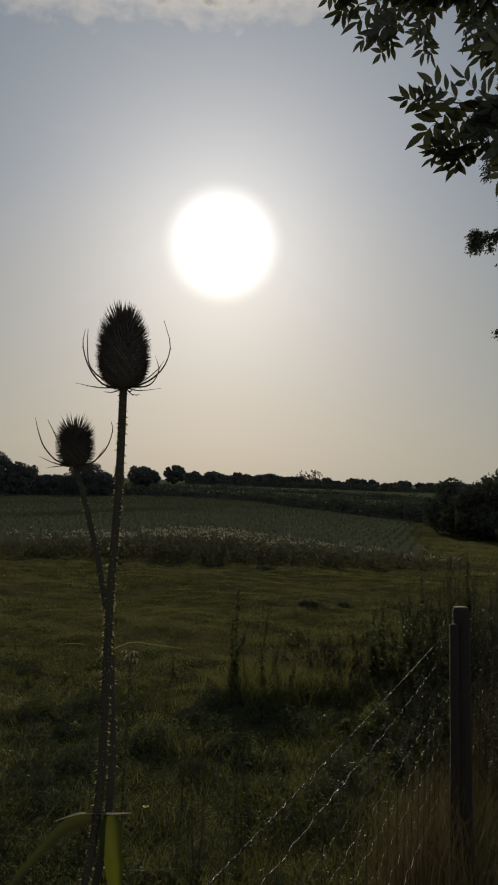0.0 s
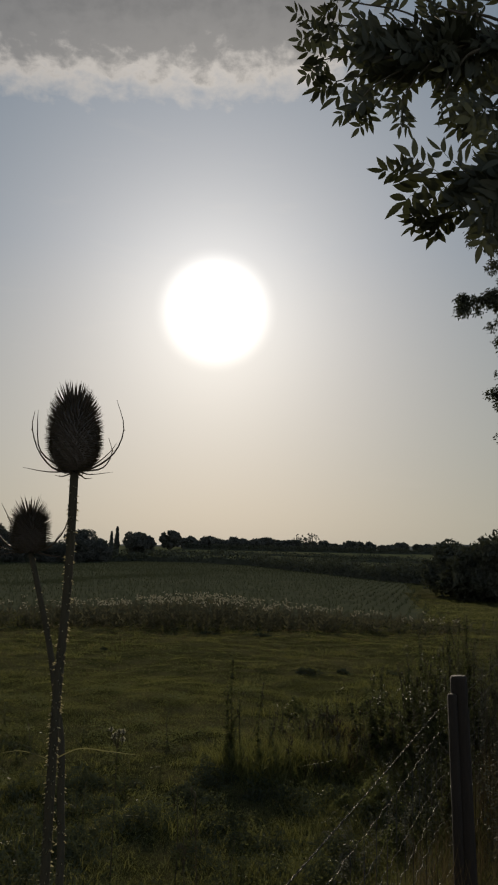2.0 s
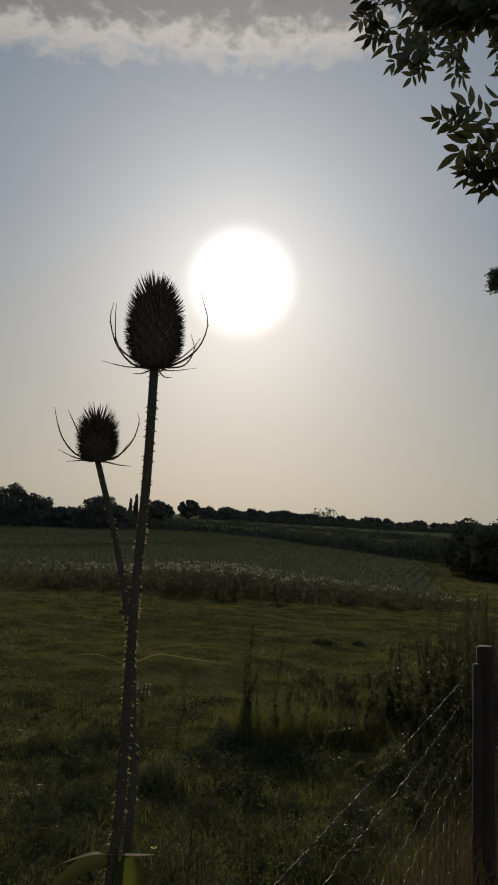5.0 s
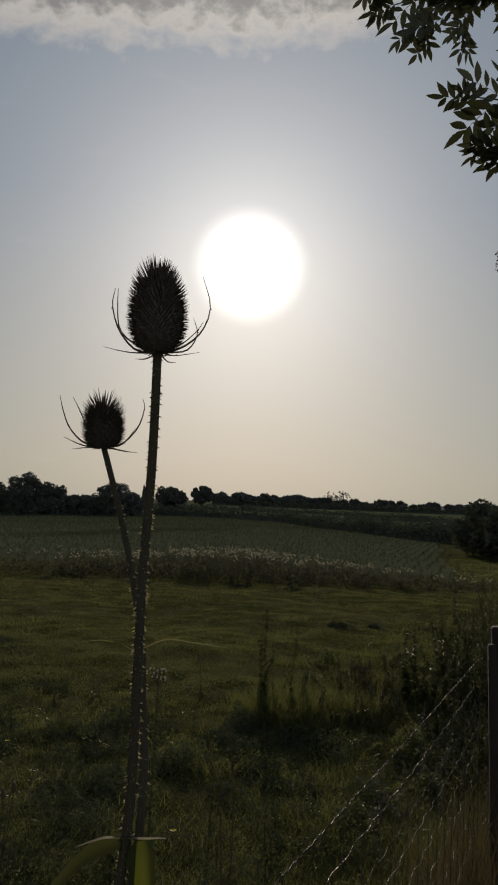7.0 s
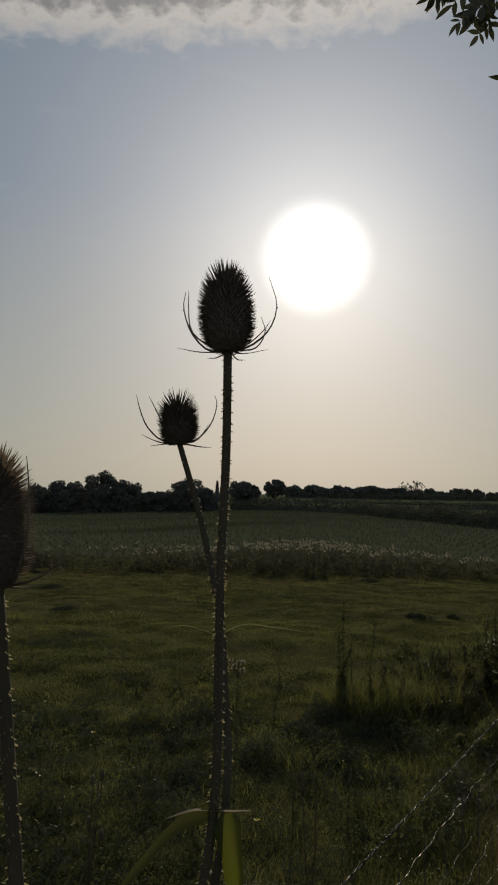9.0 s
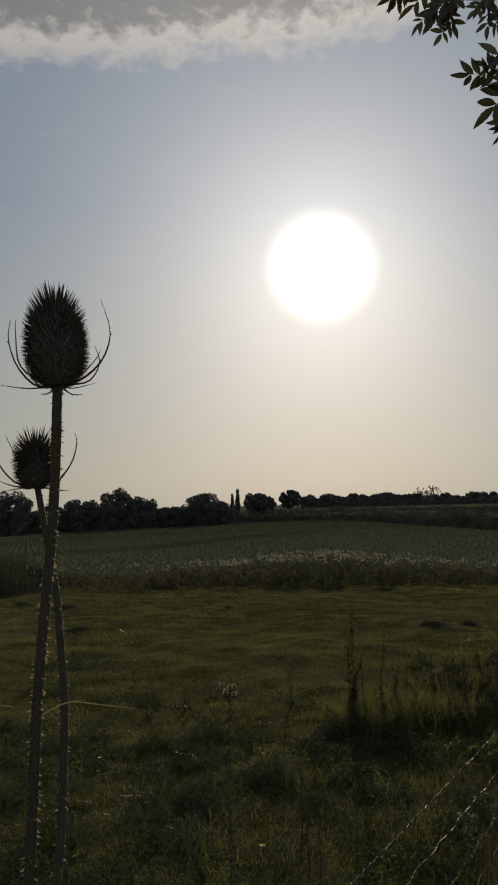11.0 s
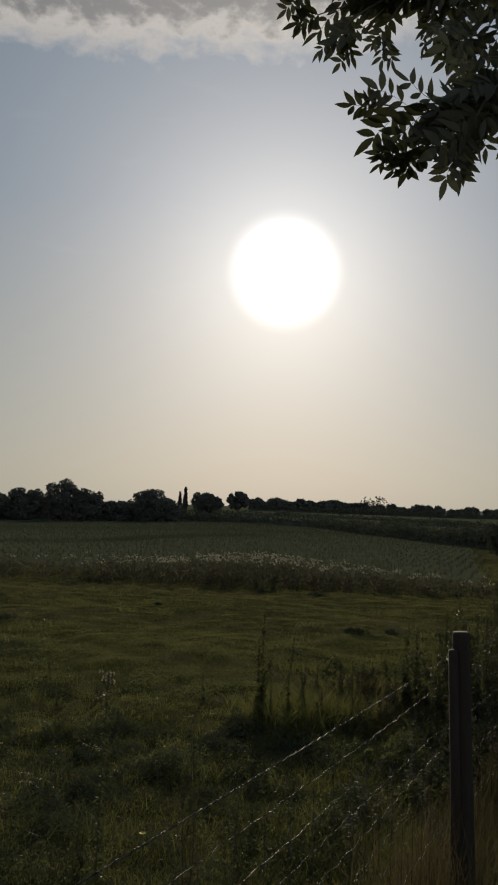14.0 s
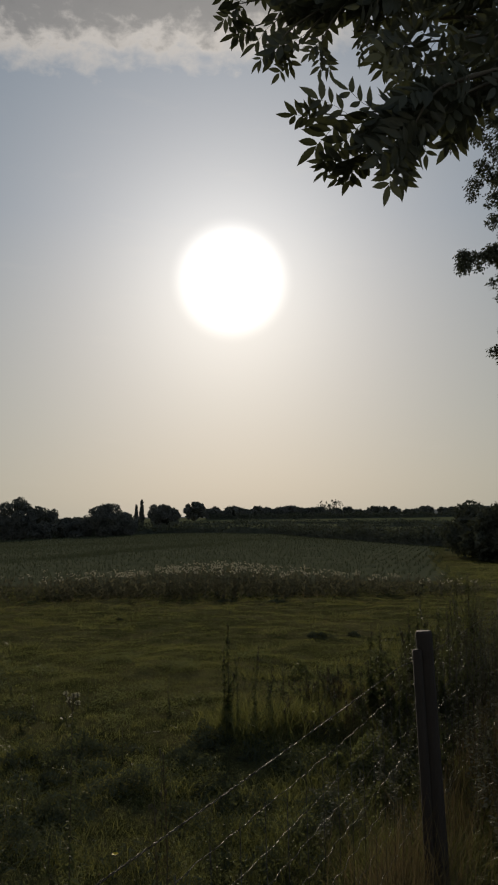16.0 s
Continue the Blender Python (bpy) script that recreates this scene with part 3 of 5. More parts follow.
def wire_fence():
    root = thing("wire_netting", float(fence_x(-1.4)), -1.4, float(land(fence_x(-1.4), -1.4)), "stock netting of kinked galvanised wire strung between posts", "wire fence")
    o = np.array(root.location)
    ys = np.arange(-1.4, 12.5, 0.012)
    for k, h in enumerate(WIRES):
        s = Shape()
        sag = lambda y: 0.006 * smooth(0.0, 0.2, FENCE[1] - y) + 0.0215 * np.clip(FENCE[1] - y, 0, 3) + 0.0036 * np.clip(FENCE[1] - y, 0, 3) ** 2 - 0.02 * np.clip(y - FENCE[1], 0, 4)  # noqa: E731
        off = -0.04
        if k == 0:
            for phase in (0, math.pi):
                y = np.arange(-1.4, 12.5, 0.009)
                a = y / 0.055 * 2 * math.pi + phase
                pts = np.stack([fence_x(y) + off - 0.036 * smooth(0.15, -0.15, y - FENCE[1]) + 0.0015 * np.cos(a), y, h + sag(y) + 0.0015 * np.sin(a)], 1) - o
                s.tube(pts, 0.001, 4)
        else:
            y = ys
            kink = 0.005 * np.abs(((y / 0.15 + 0.13 * k) % 1) - 0.5) * 2 + 0.002 * np.abs(((y / 0.075 + 0.4 * k) % 1) - 0.5) + 0.0012 * np.sin(y * 17.3 + 3 * k)
            z = h + sag(y) - kink + 0.003 * np.sin(y * 3.1 + k * 2)
            pts = np.stack([fence_x(y) + off - 0.036 * smooth(0.15, -0.15, y - FENCE[1]) + 0.004 * np.sin(y / 0.15 * 2 * math.pi), y, z], 1) - o
            s.tube(pts, 0.0009, 4)
        part("line_wire", s, WIRE, root)
    s = Shape()
    s.tube([(0, 0, WIRES[1] - 0.01), (0.004, 0.006, 0.8), (0, 0, 0.2)], 0.0009, 4)
    stay = s.mesh("stay_wire", WIRE)
    for y in np.arange(-1.35, 12.4, 0.15):
        ob = part("stay_wire", stay, WIRE, root)
        ob.location = Vector((float(fence_x(y)) - (0.076 if y < FENCE[1] else 0.04), y, 0.043 * max(0.0, FENCE[1] - y))) - root.location
    posts = [(FENCE[1], 1.342, 0.038, (0.05, 0.0)), (6.3, 1.244, 0.037, (0.02, 0)), (7.96, 1.262, 0.037, (0.03, 0)), (8.96, 1.309, 0.034, (-0.06, 0)), (11.6, 1.15, 0.04, (0.02, 0)), (-1.4, 1.3, 0.045, (0, 0))]
    for k, (y, top, r, lean) in enumerate(posts):
        fence_post(float(fence_x(y)), y, top, r, lean, 200 + k)
    # a short stake that backs the nearest post
    s = Shape()
    x, y = FENCE[0] - 0.037, FENCE[1] - 0.03
    z = float(land(x, y))
    s.tube([(0.035, 0, -0.2), (0.02, 0, 0.6), (0, 0, 1.262 - z), (0, 0, 1.268 - z)], [0.022, 0.022, 0.021, 0.016], 8)
    stake = thing("wooden_stake", x, y, z, "short weathered stake tied beside a fence post", "stake")
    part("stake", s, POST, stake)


# ---- teasels ----
def seed_head(base, up, length, radius, parent, seed, spine_len=0.0078, rows=34, dense=44, flat=False, blunt=2.3, crest=0.85):
    """An egg of tight scales, bristling with spines."""
    gen = np.random.default_rng(seed)
    up = unit(np.asarray(up, float))
    side = unit(np.cross(up, (0, 1, 0)))
    other = np.cross(side, up)
    base = np.asarray(base, float)

    def girth(h):
        h = np.clip(h, 0.0, 1.0)
        low = np.sqrt(np.clip(1 - ((0.36 - h) / 0.375) ** 2, 0.02, 1))
        high = np.clip(1 - ((h - 0.36) / 0.65) ** blunt, 0.005, 1) ** 0.55 if h > 0.36 else 1.0
        return radius * (low if h < 0.36 else high)

    hs = np.concatenate([[0.004], np.linspace(0.03, 0.97, 22), [0.996]])
    s = Shape()
    sides = 26
    rings = []
    for k, h in enumerate(hs):
        a = np.arange(sides) * 2 * np.pi / sides + k * np.pi / sides
        r = girth(h) * (1 + 0.045 * (np.arange(sides) % 2 * 2 - 1))
        rings.append(base + up * h * length + (np.cos(a) * r)[:, None] * side + (np.sin(a) * r)[:, None] * other)
    faces = [(k * sides + j, k * sides + (j + 1) % sides, (k + 1) * sides + (j + 1) % sides, (k + 1) * sides + j) for k in range(len(hs) - 1) for j in range(sides)]
    faces += [tuple(range(sides))[::-1], tuple((len(hs) - 1) * sides + j for j in range(sides))]
    s.add(np.concatenate(rings), faces)
    head = part("seed_head", s, TEASEL, parent, "dry brown egg-shaped seed head", smooth=False)
    s = Shape()
    for k in range(rows):
        h = (k + 0.5) / rows
        count = max(6, int(dense * girth(h) / radius))
        for j in range(count):
            a = (j + 0.5 * (k % 2) + gen.normal() * 0.12) / count * 2 * np.pi
            out = math.cos(a) * side + math.sin(a) * other
            p = base + up * h * length + out * girth(h) * 0.96
            rise = 0.55 * max(0.0, h - 0.42) ** 2 if flat else 0.5 * max(-0.06, h - 0.42)
            d = unit(out * girth(h) + up * (rise * length) + gen.normal(size=3) * girth(h) * 0.05)
            L = spine_len * (0.7 + 0.25 * h + crest * h**5) * gen.uniform(0.8, 1.12)
            mid = p + d * L * 0.55 + up * L * 0.02
            tip = p + d * L + up * L * 0.10
            w = unit(np.cross(d, up) + gen.normal(size=3) * 0.2) * 0.0008
            q = unit(np.cross(d, w)) * 0.0006
            s.add([p - w, p + w, p + q, mid - w * 0.6, mid + w * 0.6, mid + q * 0.6, tip], [(0, 1, 4, 3), (3, 4, 6)] if flat else [(0, 1, 4, 3), (1, 2, 5, 4), (2, 0, 3, 5), (3, 4, 6), (4, 5, 6), (5, 3, 6)])
    tagged(part("bristle", s, SPINE, head, "fine stiff dry spines", smooth=False), kind="stuff")
    return head


def bracts(base, rows, parent, gen):
    """Long curved bracts below a seed head: each a bearing and points of reach and height."""
    base = np.asarray(base, float)
    for az, line, thick in rows:
        a = radians(az)
        pts = curve([base + np.array([math.cos(a) * r, math.sin(a) * r, h]) for r, h in line], 12)
        s = Shape()
        s.tube(pts, np.linspace(1, 0.12, 12) ** 0.8 * thick, 5)
        # prickles on the back
        for k in range(2, 10, 2):
            d = unit(gen.normal(size=3)) * 0.0013
            s.add([pts[k] - (0, 0, thick), pts[k] + (0, 0, thick), pts[k] + d], [(0, 1, 2)])
        part("bract", s, SPINE, parent)


def stalk(points, r0, r1, parent, gen, prickles=True, origin=(0, 0, 0), step=0.006):
    line = curve(np.asarray(points, float) - origin, 40)
    s = Shape()
    s.tube(line, np.linspace(r0, r1, 40), 10)
    stem = part("stem", s, STALK, parent)
    if prickles:
        s = Shape()
        length = np.sum(np.linalg.norm(np.diff(line, axis=0), axis=1))
        for k in range(int(length / step)):
            t = gen.uniform(0, 38.99)
            if line[int(t)][2] + origin[2] < 1.2 and gen.uniform() > 0.3:
                continue
            j = int(t)
            p = line[j] + (line[j + 1] - line[j]) * (t - j)
            r = r0 + (r1 - r0) * t / 39
            d = unit(line[j + 1] - line[j])
            out = unit(np.cross(d, gen.normal(size=3)))
            w = np.cross(d, out) * 0.00034
            L = gen.uniform(0.0013, 0.003)
            q = p + out * r * 0.9
            s.add([q - w - d * 0.0006, q + w - d * 0.0006, q + d * 0.0008, q + out * L - d * L * 0.35], [(0, 1, 3), (1, 2, 3), (2, 0, 3)])
        tagged(part("prickle_cover", s, PRICKLE, stem, "pale sharp prickles", smooth=False), kind="stuff")
    return stem


def strap_leaf(points, width, parent, label="", mat=None, fold=0.35, across=None, wedge=False):
    """A long leaf with a midrib, folded a little along it."""
    line = curve(points, 16)
    v = []
    for k, p in enumerate(line):
        d = unit(line[min(k + 1, 15)] - line[max(k - 1, 0)])
        side = unit(np.cross(d, (0, 0.2, 1)) if across is None else np.asarray(across, float))
        up = np.cross(side, d)
        t = k / 15
        w = width * (math.sin(math.pi * min(1, 0.12 + t * 0.88)) ** 0.6 + 0.02) * (1 + 0.06 * math.sin(k * 2.3))
        if wedge:
            w = width * min(1.0, 0.35 + 4 * t) * (1 - 0.7 * t) * (1 + 0.05 * math.sin(k * 2.3))
        v += [p - side * w + up * w * fold, p - side * w * 0.5 + up * w * fold * 0.35, p, p + side * w * 0.5 + up * w * fold * 0.35, p + side * w + up * w * fold]
    s = Shape()
    s.add(v, [(k * 5 + j, k * 5 + j + 1, k * 5 + j + 6, k * 5 + j + 5) for k in range(15) for j in range(4)])
    leaf = part("leaf", s, mat or CUP_LEAF, parent, label)
    return leaf


BIG_BRACTS = [(0, [(0.003, -0.001), (0.018, 0.004), (0.031, 0.016), (0.0362, 0.034), (0.030, 0.055)], 0.0010), (10, [(0.003, 0.0), (0.02, 0.002), (0.0275, 0.014), (0.0245, 0.026)], 0.0008),
              (-12, [(0.003, 0.0), (0.017, 0.005), (0.028, 0.014), (0.033, 0.021)], 0.0007), (-25, [(0.003, -0.001), (0.015, -0.0035), (0.035, -0.002)], 0.0006),
              (180, [(0.003, -0.001), (0.016, 0.001), (0.028, 0.014), (0.034, 0.032), (0.0325, 0.045)], 0.0010), (168, [(0.003, 0.0), (0.018, 0.006), (0.030, 0.017), (0.0325, 0.036), (0.0325, 0.047)], 0.0009),
              (195, [(0.003, -0.001), (0.02, -0.002), (0.038, 0.0005)], 0.0007), (60, [(0.003, -0.001), (0.012, -0.005), (0.022, -0.004)], 0.0007), (100, [(0.003, -0.002), (0.014, -0.005), (0.02, 0.004)], 0.0007),
              (140, [(0.003, -0.002), (0.014, -0.004), (0.024, -0.003)], 0.0007), (250, [(0.003, -0.001), (0.016, -0.003), (0.028, 0.006), (0.03, 0.018)], 0.0008), (300, [(0.003, -0.001), (0.014, -0.005), (0.022, -0.003)], 0.0007)]
SMALL_BRACTS = [(0, [(0.003, 0.0), (0.016, 0.004), (0.028, 0.018), (0.0325, 0.034), (0.0305, 0.042)], 0.0010), (20, [(0.003, 0.0), (0.016, 0.004), (0.026, 0.018)], 0.0009), (-20, [(0.003, 0.0), (0.02, -0.003), (0.032, -0.004)], 0.0008),
                (180, [(0.003, 0.0), (0.018, 0.004), (0.030, 0.016), (0.036, 0.03), (0.0395, 0.043)], 0.0011), (165, [(0.003, 0.0), (0.013, 0.009), (0.022, 0.027), (0.031, 0.042)], 0.0011), (195, [(0.003, 0.0), (0.018, 0.001), (0.033, 0.007)], 0.0009),
                (205, [(0.003, 0.0), (0.014, -0.001), (0.026, -0.003)], 0.0008), (270, [(0.003, 0.0), (0.014, 0.0), (0.024, 0.01)], 0.0009), (90, [(0.003, 0.0), (0.015, 0.0), (0.024, 0.012)], 0.0009)]


def teasel_pair():
    gen = np.random.default_rng(51)
    base = np.array([-0.03, 0.50, float(land(-0.03, 0.5))])
    root = thing("teasel", *base, "dry brown teasel with two spiny seed heads on prickly stalks", "teasel", "teasels by the fence")
    big, small = np.array([0.098, 0.784, 1.945]), np.array([0.041, 0.888, 1.882])
    stalk([base, (0.02, 0.57, 0.8), (0.075, 0.67, 1.45), (0.0985, 0.703, 1.59), (0.1045, 0.716, 1.65), (0.103, 0.732, 1.736), (0.1005, 0.75, 1.79), (0.1, 0.77, 1.864), big], 0.0031, 0.0032, root, gen, origin=base, step=0.0028)
    h = seed_head(big - base - (0, 0, 0.001), (-0.055, 0.05, 1), 0.0585, 0.0174, root, 1, 0.0078, 34, 44)
    bracts(big - base, BIG_BRACTS, h, gen)
    stalk([(0.09, 0.69, 1.5), (0.1055, 0.73, 1.6), (0.107, 0.752, 1.645), (0.104, 0.77, 1.676), (0.099, 0.786, 1.704), (0.094, 0.802, 1.739), (0.085, 0.82, 1.768), (0.072, 0.846, 1.804), (0.059, 0.862, 1.84), small], 0.0029, 0.0025, root, gen, origin=base, step=0.0032)
    h = seed_head(small - base - (0, 0, 0.001), (-0.06, 0, 1), 0.0365, 0.0132, root, 2, 0.0082, 26, 40, blunt=2.9)
    bracts(small - base, SMALL_BRACTS, h, gen)
    # leaf pairs clasping the stalks
    o = base
    n1 = np.array([0.1, 0.745, 1.742])
    strap_leaf([n1 - o, n1 + (0.018, 0, 0.008) - o, n1 + (0.036, 0, 0.007) - o, n1 + (0.062, 0.0, 0.0045) - o], 0.0009, root, "narrow yellow-green upper leaf", EDGE_LIT_LEAF, fold=0.8)
    strap_leaf([n1 - o, n1 + (-0.012, 0, 0.004) - o, n1 + (-0.023, 0, 0.006) - o, n1 + (-0.036, -0.003, 0.005) - o], 0.0007, root, "narrow yellow-green upper leaf", EDGE_LIT_LEAF, fold=0.8)
    n2 = np.array([0.104, 0.713, 1.637])
    strap_leaf([n2 + (0.011, -0.006, 0.004) - o, n2 + (0.014, -0.012, -0.012) - o, n2 + (0.018, -0.014, -0.04) - o, n2 + (0.022, -0.012, -0.13) - o], 0.0105, root, "broad yellow-green leaf folded down, with a withered rim", fold=1.1, across=(1, 0.45, 0.1), wedge=True)
    strap_leaf([n2 - o, n2 + (-0.02, -0.006, -0.006) - o, n2 + (-0.04, -0.016, -0.026) - o, n2 + (-0.06, -0.025, -0.054) - o, n2 + (-0.072, -0.03, -0.1) - o], 0.0075, root, "broad olive-green leaf arching down", UPPER_LEAF, fold=0.3, across=(0.25, 0.5, 0.8))
    strap_leaf([n2 + (0, 0, 0.001) - o, n2 + (0.012, -0.008, 0.004) - o, n2 + (0.026, -0.012, 0.007) - o], 0.003, root, "pale withered leaf rim", DRY_RIM, 0.3)
    strap_leaf([n2 + (0, 0, 0.001) - o, n2 + (-0.012, -0.008, 0.003) - o, n2 + (-0.028, -0.012, -0.001) - o], 0.003, root, "pale withered leaf rim", DRY_RIM, 0.3)


def teasel_single(head, base_xy, length, radius, seed, lean):
    gen = np.random.default_rng(seed)
    base = np.array([*base_xy, float(land(*base_xy))])
    root = thing("teasel", *base, "tall dry teasel with one long spiny seed head", "teasel", "teasels by the fence")
    head = np.asarray(head, float)
    stalk([base, base * 0.5 + head * 0.5, head * 0.85 + base * 0.15, head], 0.0052, 0.0037, root, gen, origin=base, step=0.003)
    h = seed_head(head - base - (0, 0, 0.001), (lean[0], lean[1], 1), length, radius, root, seed, 0.0112, 48, 60, True, 4.2, 0.0)
    bracts(head - base, [(0, [(0.003, 0.0), (0.02, 0.004), (0.034, 0.014), (0.04, 0.03)], 0.0009), (-30, [(0.003, 0.0), (0.014, 0.004), (0.0235, 0.028), (0.0245, 0.05), (0.0215, 0.07)], 0.0012),
                                    (175, [(0.003, 0.0), (0.02, 0.002), (0.032, 0.014), (0.035, 0.035)], 0.0009), (60, [(0.003, 0), (0.02, -0.002), (0.035, 0.001)], 0.0007), (250, [(0.003, 0), (0.02, 0.0), (0.03, 0.02)], 0.0008)], h, gen)


# ---- the ash tree overhead ----
def ash_leaf_mesh(seed, pairs, size=1.0):
    """One compound leaf, hanging along -z in its own axes: a rib with pairs of pointed leaflets and one at the end."""
    gen = np.random.default_rng(seed)
    s = Shape()
    length = 0.135 * size
    rib = curve([(0, 0, 0), (0, 0.012 * size, -length * 0.5), (0, 0.0, -length)], 8)
    s.tube(rib, np.linspace(0.0011, 0.0006, 8), 4)

    def leaflet(p, d, L):
        side = unit(np.cross(d, (0, 1, 0.1)))
        up = np.cross(side, d)
        W = L * gen.uniform(0.15, 0.19)
        rows = []
        for t, w in ((0.0, 0.06), (0.12, 0.5), (0.28, 0.9), (0.34, 0.86), (0.46, 1.0), (0.53, 0.88), (0.64, 0.82), (0.71, 0.64), (0.8, 0.52), (0.87, 0.3), (1.0, 0.0)):
            c = p + d * L * t - up * L * 0.13 * t * t
            rows.append((c - side * W * w + up * W * 0.3 * w, c, c + side * W * w + up * W * 0.3 * w))
        s.add(np.array(rows).reshape(-1, 3), [(k * 3 + j, k * 3 + j + 1, k * 3 + j + 4, k * 3 + j + 3) for k in range(10) for j in range(2)])

    for k in range(pairs):
        t = 0.22 + 0.68 * k / max(1, pairs - 1)
        p = np.array([0, 0.012 * size * math.sin(math.pi * t), -length * t])
        for sgn in (-1, 1):
            d = unit(np.array([sgn * 0.86, gen.normal() * 0.16, -0.52 + gen.normal() * 0.12]))
            leaflet(p + (0, 0, gen.normal() * 0.003), d, size * gen.uniform(0.07, 0.088))
    leaflet(rib[-1], unit(np.array([gen.normal() * 0.1, gen.normal() * 0.1, -1.0])), size * 0.085)
    return s.mesh("leaf", ASH)


def hang_leaf(mesh, at, way, gen, parent, scale, origin):
    """Place a leaf so that its rib runs along way and its blade turns somewhat to the sun."""
    z = -Vector(way).normalized()
    x = Vector((1, 0, 0)) if abs(z.x) < 0.9 else Vector((0, 1, 0))
    x = (x - z * x.dot(z)).normalized()
    m = Matrix((x, z.cross(x), z)).transposed().to_4x4()
    for _ in range(8):
        roll = gen.uniform(0, 6.28)
        if abs((m @ Matrix.Rotation(roll, 4, "Z")).col[1].to_3d().dot(SUN)) > 0.5:
            break
    ob = new("leaf", mesh)
    ob.parent = parent
    ob.matrix_basis = Matrix.Translation(Vector(at) - Vector(origin)) @ m @ Matrix.Rotation(roll, 4, "Z") @ Matrix.Scale(scale, 4)
    return ob


def ash_tree():
    gen = np.random.default_rng(71)
    x, y = 3.1, 2.9
    z = float(land(x, y))
    root = thing("ash_tree", x, y, z, "ash tree with leafy green branches reaching over the fence", "tree")
    o = np.array([x, y, z])
    s = Shape()
    trunk = curve(np.array([(3.1, 2.9, z - 0.3), (3.05, 2.9, 1.6), (2.95, 2.8, 3.6), (3.0, 2.9, 6.0)]) - o, 12)
    s.tube(trunk, np.linspace(0.17, 0.09, 12), 12)
    part("trunk", s, BARK, root)
    leaves = [ash_leaf_mesh(300 + k, pairs, size) for k, (pairs, size) in enumerate([(3, 1.0), (4, 1.05), (4, 0.9), (5, 1.1), (3, 0.85)])]
    limb = (1.75, 2.5, 3.25)
    # the rest of its crown, high over the hedge side
    s, boughs = Shape(), Shape()
    heart = np.array([3.75, 2.4, 6.0]) - o
    centres = heart + unit(gen.normal(size=(90, 3))) * gen.uniform(0.35, 1.0, (90, 1)) ** 0.5 * (1.15, 1.0, 1.7)
    for c in centres[::6]:
        boughs.tube(curve([trunk[7], (trunk[9] + c) / 2 + (0, 0, 0.15), c], 6), np.linspace(0.04, 0.01, 6), 6)
    part("bough", boughs, BARK, root)
    p = clump_points(list(centres), list(gen.uniform(0.2, 0.4, len(centres))), 700, gen, 0.1)
    a = unit(gen.normal(size=p.shape) * (0.8, 0.8, 0.4) + np.array([0, 0, -0.7]))
    b = unit(np.cross(a, gen.normal(size=p.shape))) * gen.uniform(0.012, 0.018, (len(p), 1))
    L = gen.uniform(0.06, 0.09, (len(p), 1))
    s.many(np.stack([p, p + a * L * 0.45 + b, p + a * L, p + a * L * 0.45 - b], 1), [(0, 1, 2), (0, 2, 3)])
    part("crown", s, ASH, root)
    # each line runs along a twig and ends where its last leaf points
    lower = [
        [(1.05, 2.3, 3.0), (0.96, 2.32, 2.97), (0.88, 2.34, 2.955), (0.76, 2.36, 2.945), (0.685, 2.38, 2.96), (0.57, 2.4, 2.97)],
        [(0.97, 2.33, 2.93), (0.88, 2.35, 2.88), (0.8, 2.37, 2.845), (0.75, 2.39, 2.83), (0.64, 2.41, 2.785)],
        [(0.97, 2.2, 2.93), (0.9, 2.22, 2.84), (0.865, 2.24, 2.79), (0.83, 2.27, 2.67)],
        [(1.04, 2.25, 2.94), (0.98, 2.27, 2.9), (0.94, 2.29, 2.87), (0.95, 2.31, 2.78)],
        [(1.12, 2.34, 3.02), (1.02, 2.36, 2.98), (0.93, 2.38, 2.95), (0.85, 2.4, 2.93), (0.78, 2.42, 2.87)],
        [(1.3, 2.5, 3.15), (1.2, 2.52, 3.09), (1.13, 2.54, 3.04), (1.08, 2.56, 3.01), (1.06, 2.58, 2.93)],
    ]
    middle = [
        [(1.07, 2.4, 3.18), (0.95, 2.42, 3.18), (0.91, 2.44, 3.19), (0.89, 2.46, 3.13)],
        [(1.2, 2.3, 3.15), (1.11, 2.32, 3.11), (1.03, 2.34, 3.08), (0.95, 2.36, 3.08), (0.9, 2.38, 3.04)],
    ]
    side = [
        [(1.4, 2.8, 3.57), (1.25, 2.82, 3.55), (1.1, 2.84, 3.55), (0.97, 2.86, 3.51)],
        [(1.37, 2.6, 3.59), (1.2, 2.62, 3.56), (1.06, 2.64, 3.57), (0.94, 2.66, 3.56)],
        [(1.26, 2.45, 3.17), (1.16, 2.47, 3.13), (1.05, 2.49, 3.12), (0.97, 2.51, 3.11), (0.91, 2.53, 3.05)],
        [(1.12, 2.6, 3.62), (1.0, 2.62, 3.66), (0.94, 2.64, 3.68), (0.86, 2.66, 3.64)],
        [(1.05, 2.66, 3.4), (0.98, 2.68, 3.34), (0.96, 2.7, 3.32), (0.93, 2.72, 3.26)],
        [(1.03, 2.6, 3.48), (0.97, 2.62, 3.45), (0.94, 2.64, 3.45), (0.89, 2.66, 3.4)],
    ]
